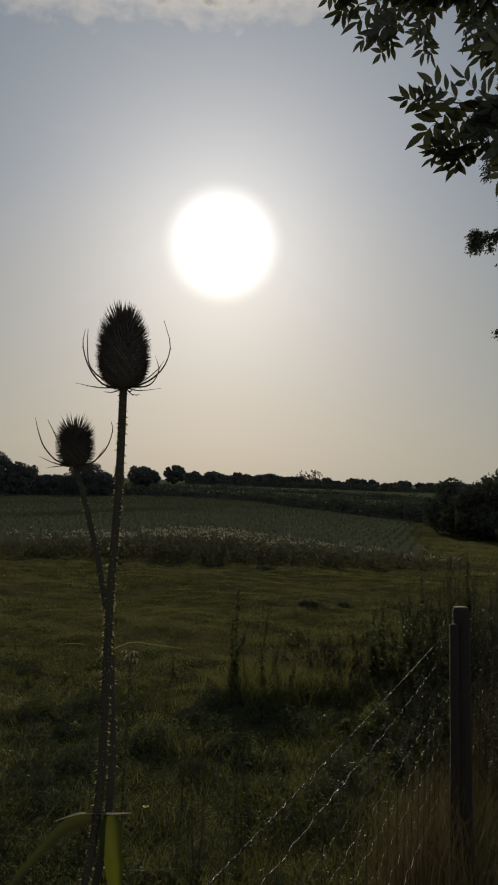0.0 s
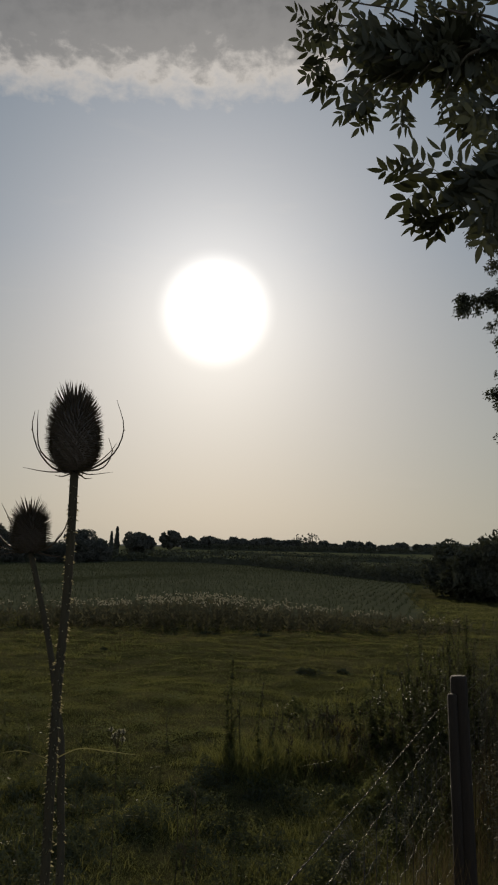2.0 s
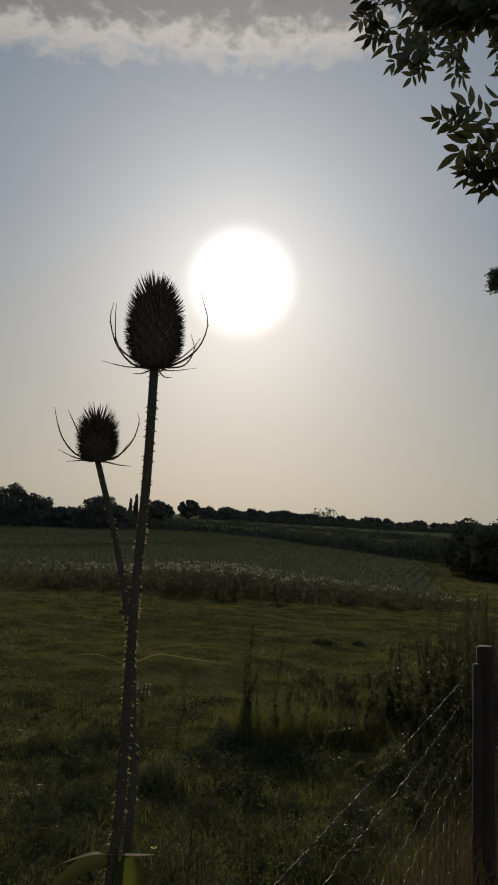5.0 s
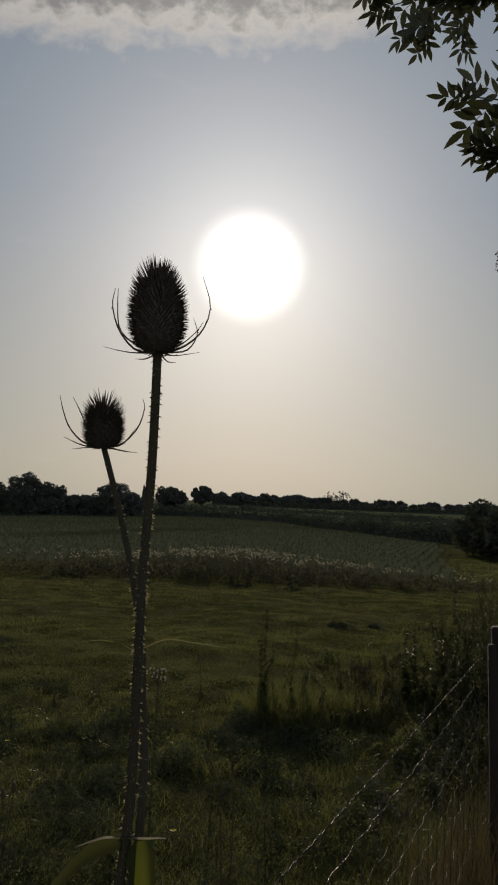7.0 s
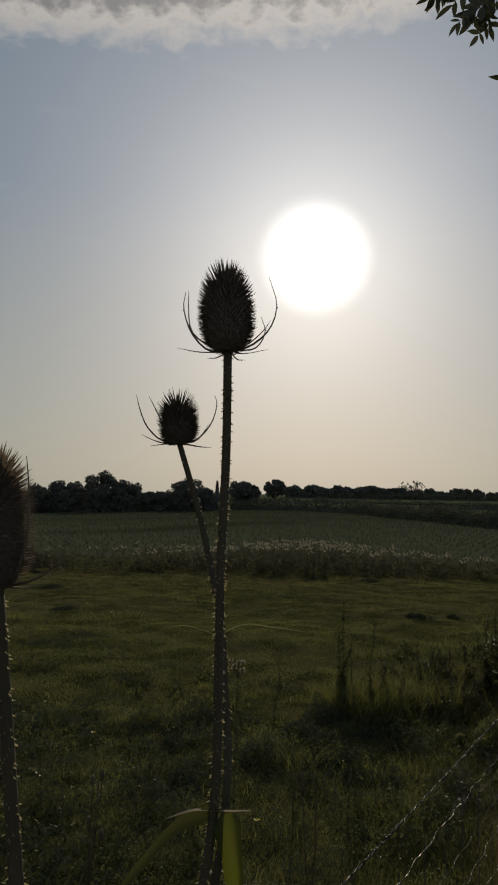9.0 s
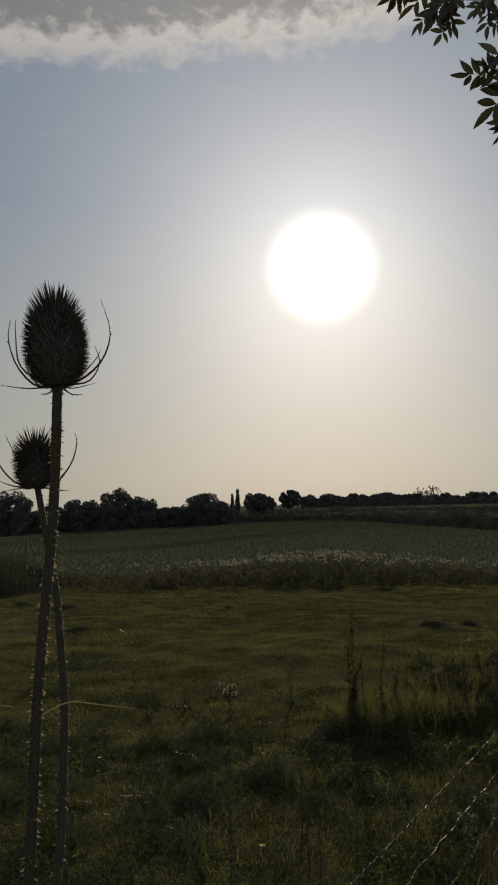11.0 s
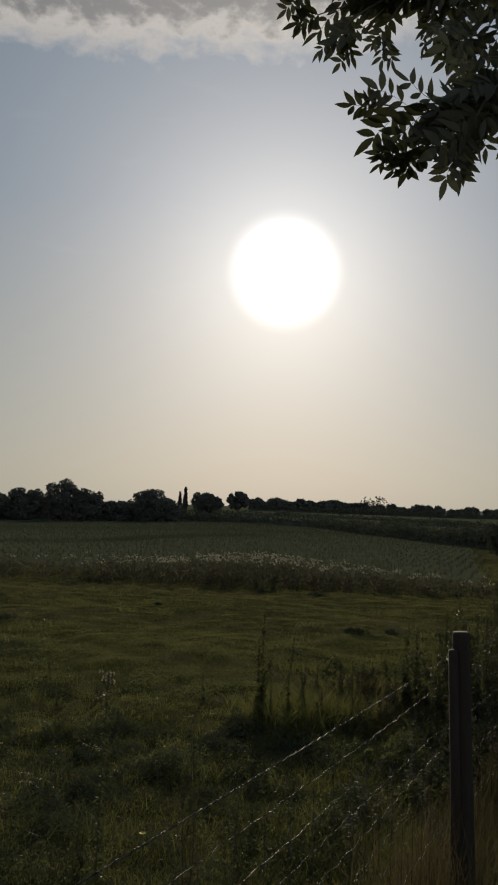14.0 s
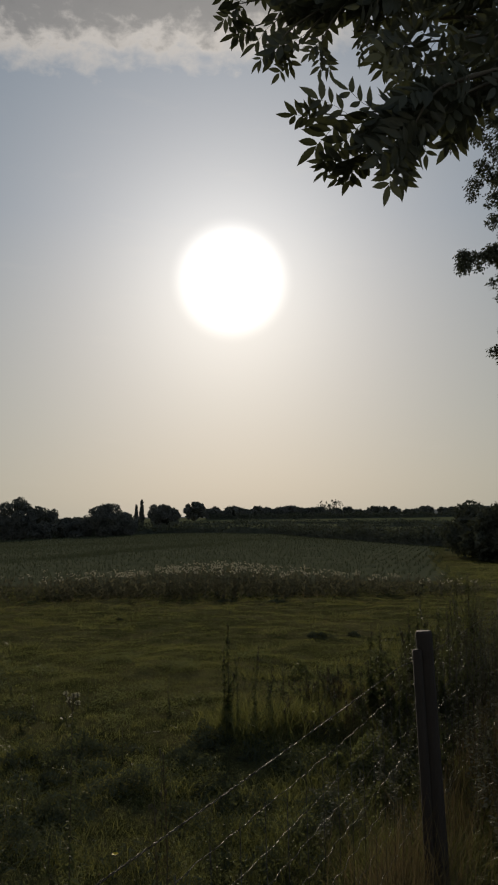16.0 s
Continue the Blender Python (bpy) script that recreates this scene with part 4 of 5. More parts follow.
    upper = [
        [(0.9, 2.6, 3.51), (0.78, 2.62, 3.55), (0.64, 2.64, 3.58), (0.5, 2.66, 3.59), (0.41, 2.68, 3.61), (0.33, 2.7, 3.68)],
        [(0.85, 2.62, 3.49), (0.71, 2.64, 3.52), (0.57, 2.66, 3.54), (0.44, 2.68, 3.56), (0.35, 2.7, 3.56)],
        [(0.86, 2.62, 3.54), (0.71, 2.64, 3.63), (0.57, 2.66, 3.67), (0.48, 2.68, 3.7), (0.38, 2.7, 3.74)],
        [(0.85, 2.6, 3.61), (0.67, 2.62, 3.71), (0.53, 2.64, 3.75), (0.4, 2.66, 3.77), (0.31, 2.68, 3.77)],
        [(0.87, 2.6, 3.49), (0.81, 2.62, 3.55), (0.78, 2.64, 3.6), (0.82, 2.66, 3.66)],
        [(0.86, 2.7, 3.56), (0.73, 2.72, 3.61), (0.62, 2.74, 3.62), (0.53, 2.76, 3.58)],
        [(0.88, 2.72, 3.56), (0.75, 2.74, 3.55), (0.68, 2.76, 3.58), (0.61, 2.78, 3.54)],
    ]
    hanging = [
        [(0.83, 2.6, 3.46), (0.67, 2.62, 3.46), (0.53, 2.64, 3.47), (0.45, 2.66, 3.47), (0.4, 2.68, 3.43)],
        [(0.82, 2.64, 3.48), (0.68, 2.66, 3.45), (0.57, 2.68, 3.43), (0.5, 2.7, 3.42), (0.46, 2.72, 3.4)],
        [(0.8, 2.6, 3.45), (0.67, 2.62, 3.4), (0.6, 2.64, 3.36), (0.57, 2.66, 3.33), (0.51, 2.68, 3.29)],
        [(0.78, 2.62, 3.46), (0.7, 2.64, 3.4), (0.65, 2.66, 3.35), (0.61, 2.68, 3.31), (0.56, 2.7, 3.24)],
        [(0.84, 2.58, 3.46), (0.76, 2.6, 3.4), (0.72, 2.62, 3.35), (0.7, 2.64, 3.31), (0.7, 2.66, 3.23)],
        [(0.89, 2.56, 3.43), (0.85, 2.58, 3.37), (0.83, 2.6, 3.33), (0.82, 2.62, 3.25)],
    ]
    thick = [
        [(1.43, 2.6, 3.32), (1.28, 2.62, 3.36), (1.18, 2.64, 3.38), (1.09, 2.66, 3.4)],
        [(1.42, 2.62, 3.42), (1.25, 2.64, 3.46), (1.11, 2.66, 3.48), (1.01, 2.68, 3.47)],
        [(1.43, 2.6, 3.26), (1.27, 2.62, 3.28), (1.18, 2.64, 3.27), (1.06, 2.66, 3.25)],
        [(1.44, 2.64, 3.21), (1.3, 2.66, 3.21), (1.22, 2.68, 3.19), (1.14, 2.7, 3.14)],
        [(1.39, 2.62, 3.52), (1.21, 2.64, 3.52), (1.06, 2.66, 3.53), (0.94, 2.68, 3.52)],
        [(0.92, 2.6, 3.48), (0.79, 2.62, 3.46), (0.68, 2.64, 3.43), (0.59, 2.66, 3.36)],
        [(0.86, 2.64, 3.55), (0.72, 2.66, 3.52), (0.64, 2.68, 3.5), (0.56, 2.7, 3.47)],
        [(1.03, 2.6, 3.48), (0.93, 2.62, 3.42), (0.87, 2.64, 3.39), (0.82, 2.66, 3.33)],
    ]
    fork = (1.14, 2.6, 3.5)
    s = Shape()
    s.tube(curve(np.array([(2.97, 2.82, 3.1), (2.4, 2.6, 3.25), limb]) - o, 8), np.linspace(0.05, 0.02, 8), 8)
    s.tube(curve(np.array([limb, (1.4, 2.58, 3.42), fork, (0.85, 2.61, 3.478), (0.6, 2.63, 3.45)]) - o, 14), np.linspace(0.014, 0.004, 14), 8)
    joined = [(limb, twig) for twig in lower + middle + side + thick] + [(fork, twig) for twig in upper + hanging]
    for joint, twig in joined:
        s.tube(curve(np.array([joint, (np.array(joint) + twig[0]) / 2 + (0, 0, 0.03), twig[0]]) - o, 8), np.linspace(0.006, 0.004, 8), 6)
    part("bough", s, BARK, root)
    for joint, twig in joined:
        start = np.array(twig[0])
        gaps = 0.3 if joint == fork else 0.08 if twig in lower else 0.2 if twig in thick else 0.35
        pts = curve([start * 0.45 + np.array(joint) * 0.55, start * 0.75 + np.array(joint) * 0.25 + (0, 0, 0.015)] + twig[:-1], 30)
        s = Shape()
        s.tube(pts - o, np.linspace(0.005, 0.0018, 30), 6)
        branch = part("branch", s, TWIG, root)
        end = np.array(twig[-1]) - pts[-1]
        hang_leaf(leaves[gen.integers(len(leaves))], pts[-1], end, gen, branch, float(np.clip(np.linalg.norm(end) / 0.2, 0.5, 0.95)), o)
        length = float(np.sum(np.linalg.norm(np.diff(pts, axis=0), axis=1)))
        nodes = max(2, int(length / 0.085))
        for k in range(nodes):
            t = 28.5 - 28.5 * (k + 0.25) / nodes
            j = int(t)
            p = pts[j] + (pts[j + 1] - pts[j]) * (t - j)
            d = unit(pts[j + 1] - pts[j])
            across = unit(np.cross(d, (0.0, 0.5 + 0.4 * gen.normal(), 0.8)))
            for sgn in (-1, 1):
                if gen.uniform() < gaps:
                    continue
                way = unit(d * gen.uniform(0.5, 1.0) + across * sgn * gen.uniform(0.25, 0.6) + np.array([0, 0, -gen.uniform(0.0, 0.3)]) + gen.normal(size=3) * 0.1)
                hang_leaf(leaves[gen.integers(len(leaves))], p, way, gen, branch, gen.uniform(0.62, 0.86) * (0.75 if k == 0 else 1.0), o)


def second_ash():
    """The taller ash farther along the fence: only its hanging edge comes into view."""
    gen = np.random.default_rng(73)
    x, y = 6.92, 13.2
    z = float(land(x, y))
    root = thing("ash_tree", x, y, z, "tall ash tree farther along the fence with drooping leafy twigs", "tree")
    s = Shape()
    spine = curve([(0, 0, -0.3), (-0.1, 0, 3), (0.1, 0.2, 7), (0, 0, 11)], 12)
    s.tube(spine, np.linspace(0.24, 0.06, 12), 10)
    # hanging sprays: offset from the trunk, and spread
    sprays = [(-2.9, -0.4, 8.0, 0.6), (-2.3, -0.5, 8.1, 0.8), (-2.75, -0.2, 7.3, 0.5), (-2.3, -0.3, 7.1, 0.7), (-2.6, -0.2, 6.6, 0.45), (-2.2, -0.2, 6.2, 0.6), (-3.2, -0.2, 5.9, 0.2), (-2.85, -0.2, 5.98, 0.22), (-2.3, -0.2, 5.5, 0.55), (-2.35, -0.2, 4.9, 0.45),
              (-2.6, -0.2, 4.3, 0.36), (-2.2, -0.2, 4.3, 0.5), (-2.4, -0.2, 3.85, 0.28), (-2.1, -0.1, 3.4, 0.27), (-2.3, -0.2, 2.85, 0.22), (-2.15, -0.2, 2.4, 0.2), (-1.9, 0, 3.0, 0.45), (-1.6, 0, 3.8, 0.6), (-1.6, 0, 4.8, 0.75), (-1.5, 0, 5.8, 0.9), (-1.5, 0, 6.9, 1.0), (-1.5, 0.2, 8.6, 1.2), (0.5, 0, 9.5, 1.6), (0.8, 0.3, 7, 1.6), (0.6, -0.4, 5, 1.3), (-0.2, 0, 11, 1.5)]
    centres, radii = [], []
    for cx, cy, cz, r in sprays:
        k = spine[int(min(11, max(2, cz)))]
        s.tube(curve([k, (cx * 0.6, cy * 0.6, cz + 0.35), (cx, cy, cz)], 6), np.linspace(0.05, 0.012, 6), 5)
        for _ in range(int(34 * r) + 3):
            centres.append(np.array([cx, cy, cz]) + unit(gen.normal(size=3)) * r * gen.uniform(0.3, 1.0))
            radii.append(gen.uniform(0.07, 0.17))
    part("trunk", s, BARK, root)
    s = Shape()
    p = clump_points(centres, radii, 6600, gen, 0.1)
    count = len(p)
    a = unit(gen.normal(size=(count, 3)) * (0.8, 0.8, 0.4) + np.array([-0.35, 0, -0.75]))
    b = unit(np.cross(a, gen.normal(size=(count, 3))))
    L, W = gen.uniform(0.045, 0.08, (count, 1)), gen.uniform(0.009, 0.014, (count, 1))
    s.many(np.stack([p, p + a * L * 0.45 + b * W, p + a * L, p + a * L * 0.45 - b * W], 1), [(0, 1, 2), (0, 2, 3)])
    part("crown", s, ASH, root)


# ---- grass and weeds ----
def blades(s, x, y, height, width, gen, lean=0.35, three=True, z=None):
    n = len(x)
    z = land(x, y) if z is None else z
    base = np.stack([x, y, z - 0.01], 1)
    t = gen.uniform(0, 2 * np.pi, n)
    side = np.stack([np.cos(t), np.sin(t), np.zeros(n)], 1) * (width / 2)[:, None]
    way = np.stack([gen.normal(size=n) * lean, gen.normal(size=n) * lean, np.ones(n)], 1)
    h = height[:, None]
    if three:
        mid = base + way * h * (0.55, 0.55, 0.62)
        tip = base + way * h * (1.5, 1.5, 1.0) + np.stack([np.zeros(n), np.zeros(n), -0.12 * height * np.hypot(way[:, 0], way[:, 1])], 1)
        s.many(np.stack([base - side, base + side, mid + side * 0.75, mid - side * 0.75, tip], 1), [(0, 1, 2, 3), (3, 2, 4)])
    else:
        s.many(np.stack([base - side, base + side, base + way * h], 1), [(0, 1, 2)])


def in_view(gen, count, y0, y1, left=-0.72, right=0.42):
    y = np.sqrt(gen.uniform(y0 * y0, y1 * y1, count))
    return gen.uniform(left, right, count) * y + 0.35, y


def lumps(x, y):
    return np.sin(x * 2.1 + 1.3 * np.sin(y * 1.1)) * np.sin(y * 1.7 + np.sin(x * 1.9)) + 0.6 * np.sin(x * 5.3 - y * 2.2) * np.sin(y * 4.1 + x)


def build_grass():
    gen = np.random.default_rng(81)
    root = thing("pasture_grass", 0, 0, 0, "short rough pasture grass with tussocks and dead stems", "grass", kind="stuff")
    s = Shape()
    for count, y0, y1, w0, h0, three in ((105000, 3.3, 6.5, 0.0025, 0.035, True), (260000, 6.5, 13, 0.0042, 0.036, False), (160000, 13, 29, 0.009, 0.036, False)):
        x, y = in_view(gen, count, y0, y1)
        lump = np.clip(lumps(x, y), -0.4, 1.5)
        long = smooth(-2.2, -0.2, x - fence_x(y)) * smooth(12, 6, y) * smooth(0.9, 0.3, x - fence_x(y))
        h = (h0 * (0.75 + 0.4 * np.maximum(lump, 0) * smooth(11, 5, y)) + 0.06 * long * gen.uniform(0.2, 1.3, count)) * gen.uniform(0.5, 1.4, count)
        blades(s, x, y, h, w0 * gen.uniform(0.6, 1.3, count), gen, 0.5, three)
    # small dense tufts all over the field
    for _ in range(1500):
        cx, cy = (float(v[0]) for v in in_view(gen, 1, 3.5, 23))
        k = 46
        r = gen.uniform(0.03, 0.1)
        x, y = cx + gen.normal(size=k) * r * 1.5, cy + gen.normal(size=k) * r
        blades(s, x, y, gen.uniform(0.03, 0.1, k) * (1.0 if cy < 8 else 0.5), np.full(k, 0.0034 + 0.0004 * cy), gen, 0.65, cy < 9)
    # tussocks
    for _ in range(260):
        cx, cy = (float(v[0]) for v in in_view(gen, 1, 3.0, 22))
        near = cx > fence_x(cy) - 3.0 and cy < 13
        if not near and gen.uniform() > 0.35:
            continue
        k = int(150 if cy < 10 else 80)
        r = gen.uniform(0.06, 0.2)
        x, y = cx + gen.normal(size=k) * r * 1.3, cy + gen.normal(size=k) * r
        blades(s, x, y, gen.uniform(0.08, 0.22 if near else 0.16, k), np.full(k, 0.0027 if cy < 8 else 0.006), gen, 0.6)
    # taller grass below the dark spires
    for cx, cy in [(0.2, 7.4), (0.3, 7.15), (0.55, 7.5), (0.75, 7.4), (0.9, 7.3), (0.42, 7.0), (0.62, 7.2)]:
        k = 420
        blades(s, cx + gen.normal(size=k) * 0.14, cy + gen.normal(size=k) * 0.12, gen.uniform(0.1, 0.34, k), np.full(k, 0.005), gen, 0.45)
    # a rougher patch towards the fence
    k = 9000
    y = gen.uniform(6.9, 9.2, k)
    x = 1.35 + 0.25 * (y - 8) + gen.normal(size=k) * 0.42
    blades(s, x, y, gen.uniform(0.04, 0.15, k) * np.exp(-((x - 1.35) / 0.9) ** 2), np.full(k, 0.0045), gen, 0.35)
    # rough grass between the crop and the wood
    y = gen.uniform(27, 52, 12000)
    x = gen.uniform(6.4, 7.4, len(y)) + 0.172 * (y - 30) + gen.uniform(0, 1, len(y)) * (2.0 + 0.2 * (y - 27))
    blades(s, x, y, gen.uniform(0.03, 0.1, len(y)), np.full(len(y), 0.014), gen, 0.5, False)
    part("green_blades", s, GRASS, root)
    # clover and other broad leaves low in the grass
    s = Shape()
    x, y = in_view(gen, 190000, 3.0, 12)
    keep = lumps(x * 1.7 + 3, y * 1.7) + 0.9 * smooth(-3, -0.5, x - fence_x(y)) * smooth(9, 5, y) > 0.55
    x, y = x[keep], y[keep]
    h = gen.uniform(0.01, 0.08, len(x)) * (1 + smooth(-2.5, -0.3, x - fence_x(y)))
    scatter_leaves(s, np.stack([x, y, land(x, y) + h], 1), 0.005 + 0.0008 * y, 0.3, gen, 1.8)
    # leafy mounds beside the fence
    for _ in range(46):
        cy = gen.uniform(5.6, 10.5)
        cx = float(fence_x(cy)) - abs(gen.normal()) * (0.35 + 0.1 * cy if cy > 6 else 0.45) + 0.2
        r = gen.uniform(0.06, 0.15)
        k = int(5200 * r)
        d = gen.normal(size=(k, 3)) * (r * 0.75, r * 0.6, 0)
        d[:, 2] = gen.uniform(0, 1, k) ** 0.6 * r * gen.uniform(0.8, 2.0) * np.exp(-(d[:, 0] ** 2 + d[:, 1] ** 2) / r ** 2)
        px, py = cx + d[:, 0], cy + d[:, 1]
        scatter_leaves(s, np.stack([px, py, land(px, py) + d[:, 2]], 1), 0.006 + 0.0012 * cy, 0.1, gen, 2.4)
    part("low_leaves", s, WEED, root, smooth=False)
    s = Shape()
    clumps = [(-4.8, 9.5, 0.4, 0.3), (-3.1, 10.0, 0.42, 0.2), (-3.5, 10.1, 0.25, 0.1), (-1.0, 4.9, 0.2, 0.34), (-1.5, 4.8, 0.14, 0.16), (-0.7, 4.7, 0.2, 0.2)]
    for _ in range(36):
        cx, cy = (float(v[0]) for v in in_view(gen, 1, 4.0, 23))
        clumps.append((cx, cy, gen.uniform(0.05, 0.2), gen.uniform(0.03, 0.09)))
    for _ in range(150):
        cx, cy = (float(v[0]) for v in in_view(gen, 1, 3.8, 7.2, -0.6, 0.3))
        clumps.append((cx, cy, gen.uniform(0.06, 0.17), gen.uniform(0.06, 0.17)))
    for cx, cy, r, tall in clumps:
        k = int(800 * r) + 40
        d = gen.normal(size=(k, 2)) * (0.75, 0.55)
        px, py = cx + d[:, 0] * r, cy + d[:, 1] * r
        scatter_leaves(s, np.stack([px, py, land(px, py) + gen.uniform(0, 1, k) * tall * np.exp(-(d ** 2).sum(1) * 0.8)], 1), 0.007 + 0.0011 * cy, 0.0, gen, 4.0)
    part("coarse_clumps", s, CROP, root, smooth=False)
    s = Shape()
    x, y = in_view(gen, 6000, 3.3, 26)
    blades(s, x, y, gen.uniform(0.03, 0.09, 6000), 0.0008 * y ** 0.8, gen, 0.6)
    x, y = in_view(gen, 12000, 3.0, 24)
    scatter_leaves(s, np.stack([x, y, land(x, y) + gen.uniform(0.02, 0.1, len(x))], 1), 0.004 + 0.0008 * y, 0.4, gen, 2.2)
    # long dead grass along the fence
    k = 3600
    y = gen.uniform(1.6, 9, k)
    x = fence_x(y) - 0.1 + gen.normal(size=k) * 0.14
    blades(s, x, y, gen.uniform(0.15, 0.5, k), np.full(k, 0.003), gen, 0.2)
    k = 1500
    y = gen.uniform(6.9, 9.2, k)
    x = 1.35 + 0.25 * (y - 8) + gen.normal(size=k) * 0.4
    blades(s, x, y, gen.uniform(0.06, 0.22, k), np.full(k, 0.0045), gen, 0.4)
    k = 480
    y = 3.7 + gen.normal(size=k) * 0.22
    x = 1.04 + gen.normal(size=k) * 0.11
    blades(s, x, y, gen.uniform(0.3, 0.72, k), np.full(k, 0.0035), gen, 0.22)
    part("dead_stems", s, STRAW, root)
    # long green grass along the fence
    s = Shape()
    k = 30000
    y = gen.uniform(1.8, 9.5, k)
    off = np.where(gen.uniform(size=k) < 0.35, gen.normal(size=k) * 0.22, 0.1 - np.abs(gen.normal(size=k)) * 0.9)
    blades(s, fence_x(y) + off, y, gen.uniform(0.05, 0.3, k) * (0.45 + 0.55 * smooth(-0.6, 0.0, off)), np.full(k, 0.0026), gen, 0.55)
    part("long_grass", s, GRASS, root)


def weed_shape(gen, height, leaves, spread, leaf_len, stems, heads=True):
    """Stalk, leaf and seed-head meshes of one tall weed."""
    stalks, lf, hd = [], Shape(), []
    for k in range(stems):
        st = Shape()
        stalks.append(st)
        h = height * (1 if k == 0 else gen.uniform(0.5, 0.92))
        foot = np.array([gen.normal() * spread * 0.3, gen.normal() * spread * 0.3, -0.05]) * (k > 0)
        top = foot + np.array([gen.normal() * spread * (k > 0), gen.normal() * spread * (k > 0), h + 0.05])
        line = curve([foot, foot * 0.6 + top * 0.4 + (gen.normal() * 0.02, 0, 0), top], 12)
        st.tube(line, np.linspace(0.0045, 0.0015, 12), 5)
        n = int(leaves * h / height)
        for j in range(n):
            t = gen.uniform(0.05, 0.97)
            p = line[int(t * 11)] + (line[min(11, int(t * 11) + 1)] - line[int(t * 11)]) * (t * 11 % 1)
            a = gen.uniform(0, 6.28)
            L = leaf_len * gen.uniform(0.5, 1.2) * (1.2 - 0.65 * t)
            d = unit(np.array([math.cos(a), math.sin(a), gen.uniform(-0.5, 0.7)]))
            w = unit(np.cross(d, (0, 0, 1))) * L * 0.22
            lf.add([p, p + d * L * 0.4 + w, p + d * L + (0, 0, -0.25 * L), p + d * L * 0.4 - w], [(0, 1, 2), (0, 2, 3)])
        if heads:
            for j in range(gen.integers(4, 8)):
                a = gen.uniform(0, 6.28)
                q = line[-1 - int(gen.integers(0, 3))] + np.array([math.cos(a), math.sin(a), 0]) * gen.uniform(0, 0.03) + (0, 0, gen.uniform(-0.01, 0.03))
                one = Shape()
                hd.append(one)
                one.tube([line[-3], q - (0, 0, 0.01), q - (0, 0, 0.007), q, q + (0, 0, 0.008), q + (0, 0, 0.016)], [0.0013, 0.0012, 0.003, 0.0056, 0.0052, 0.002], 6)
    return stalks, lf, hd


def weed(x, y, top, label, leaves=60, spread=0.06, leaf_len=0.06, stems=1, fluffy=False, brown=False, seed=1, category="weed", name="thistle", heads=True):
    gen = np.random.default_rng(seed)
    z = float(land(x, y))
    root = thing(name, x, y, z, label, category, "tall weeds in the pasture")
    stalks, lf, hd = weed_shape(gen, top - z - (0.045 if fluffy else 0.0), leaves, spread, leaf_len, stems, heads and not fluffy)
    for one in stalks:
        part("stalk", one, STEM, root)
    if leaves:
        part("foliage", lf, STRAW if brown else WEED, root, smooth=False)
    for one in hd:
        part("seed_head", one, STEM, root)
    if fluffy:
        s = Shape()
        for m in range(6):
            c = np.array([(m - 2.5) * 0.0105 + gen.normal() * 0.003, math.sin(m * 2.1) * 0.012, top - z - 0.016 + 0.018 * math.cos(m * 2.4)])
            st2 = Shape()
            st2.tube([(0, 0, top - z - 0.06), c * (0.7, 0.7, 1) - (0, 0, 0.022), c - (0, 0, 0.008), c, c + (0, 0, 0.008), c + (0, 0, 0.012)], [0.0012, 0.0012, 0.002, 0.0045, 0.004, 0.001], 7)
            part("seed_head", st2, STEM, root)
            for j in range(80):
                d = unit(gen.normal(size=3) * (1, 1, 0.7) + (0, 0, 0.9))
                p = c + d * 0.005
                d = d * gen.uniform(0.005, 0.011)
                w = unit(np.cross(d, gen.normal(size=3))) * 0.0018
                s.add([p - w, p + w, p + d], [(0, 1, 2)])
        part("down", s, SEED_DOWN, root, "tufts of pale thistle down", smooth=False)
    return root


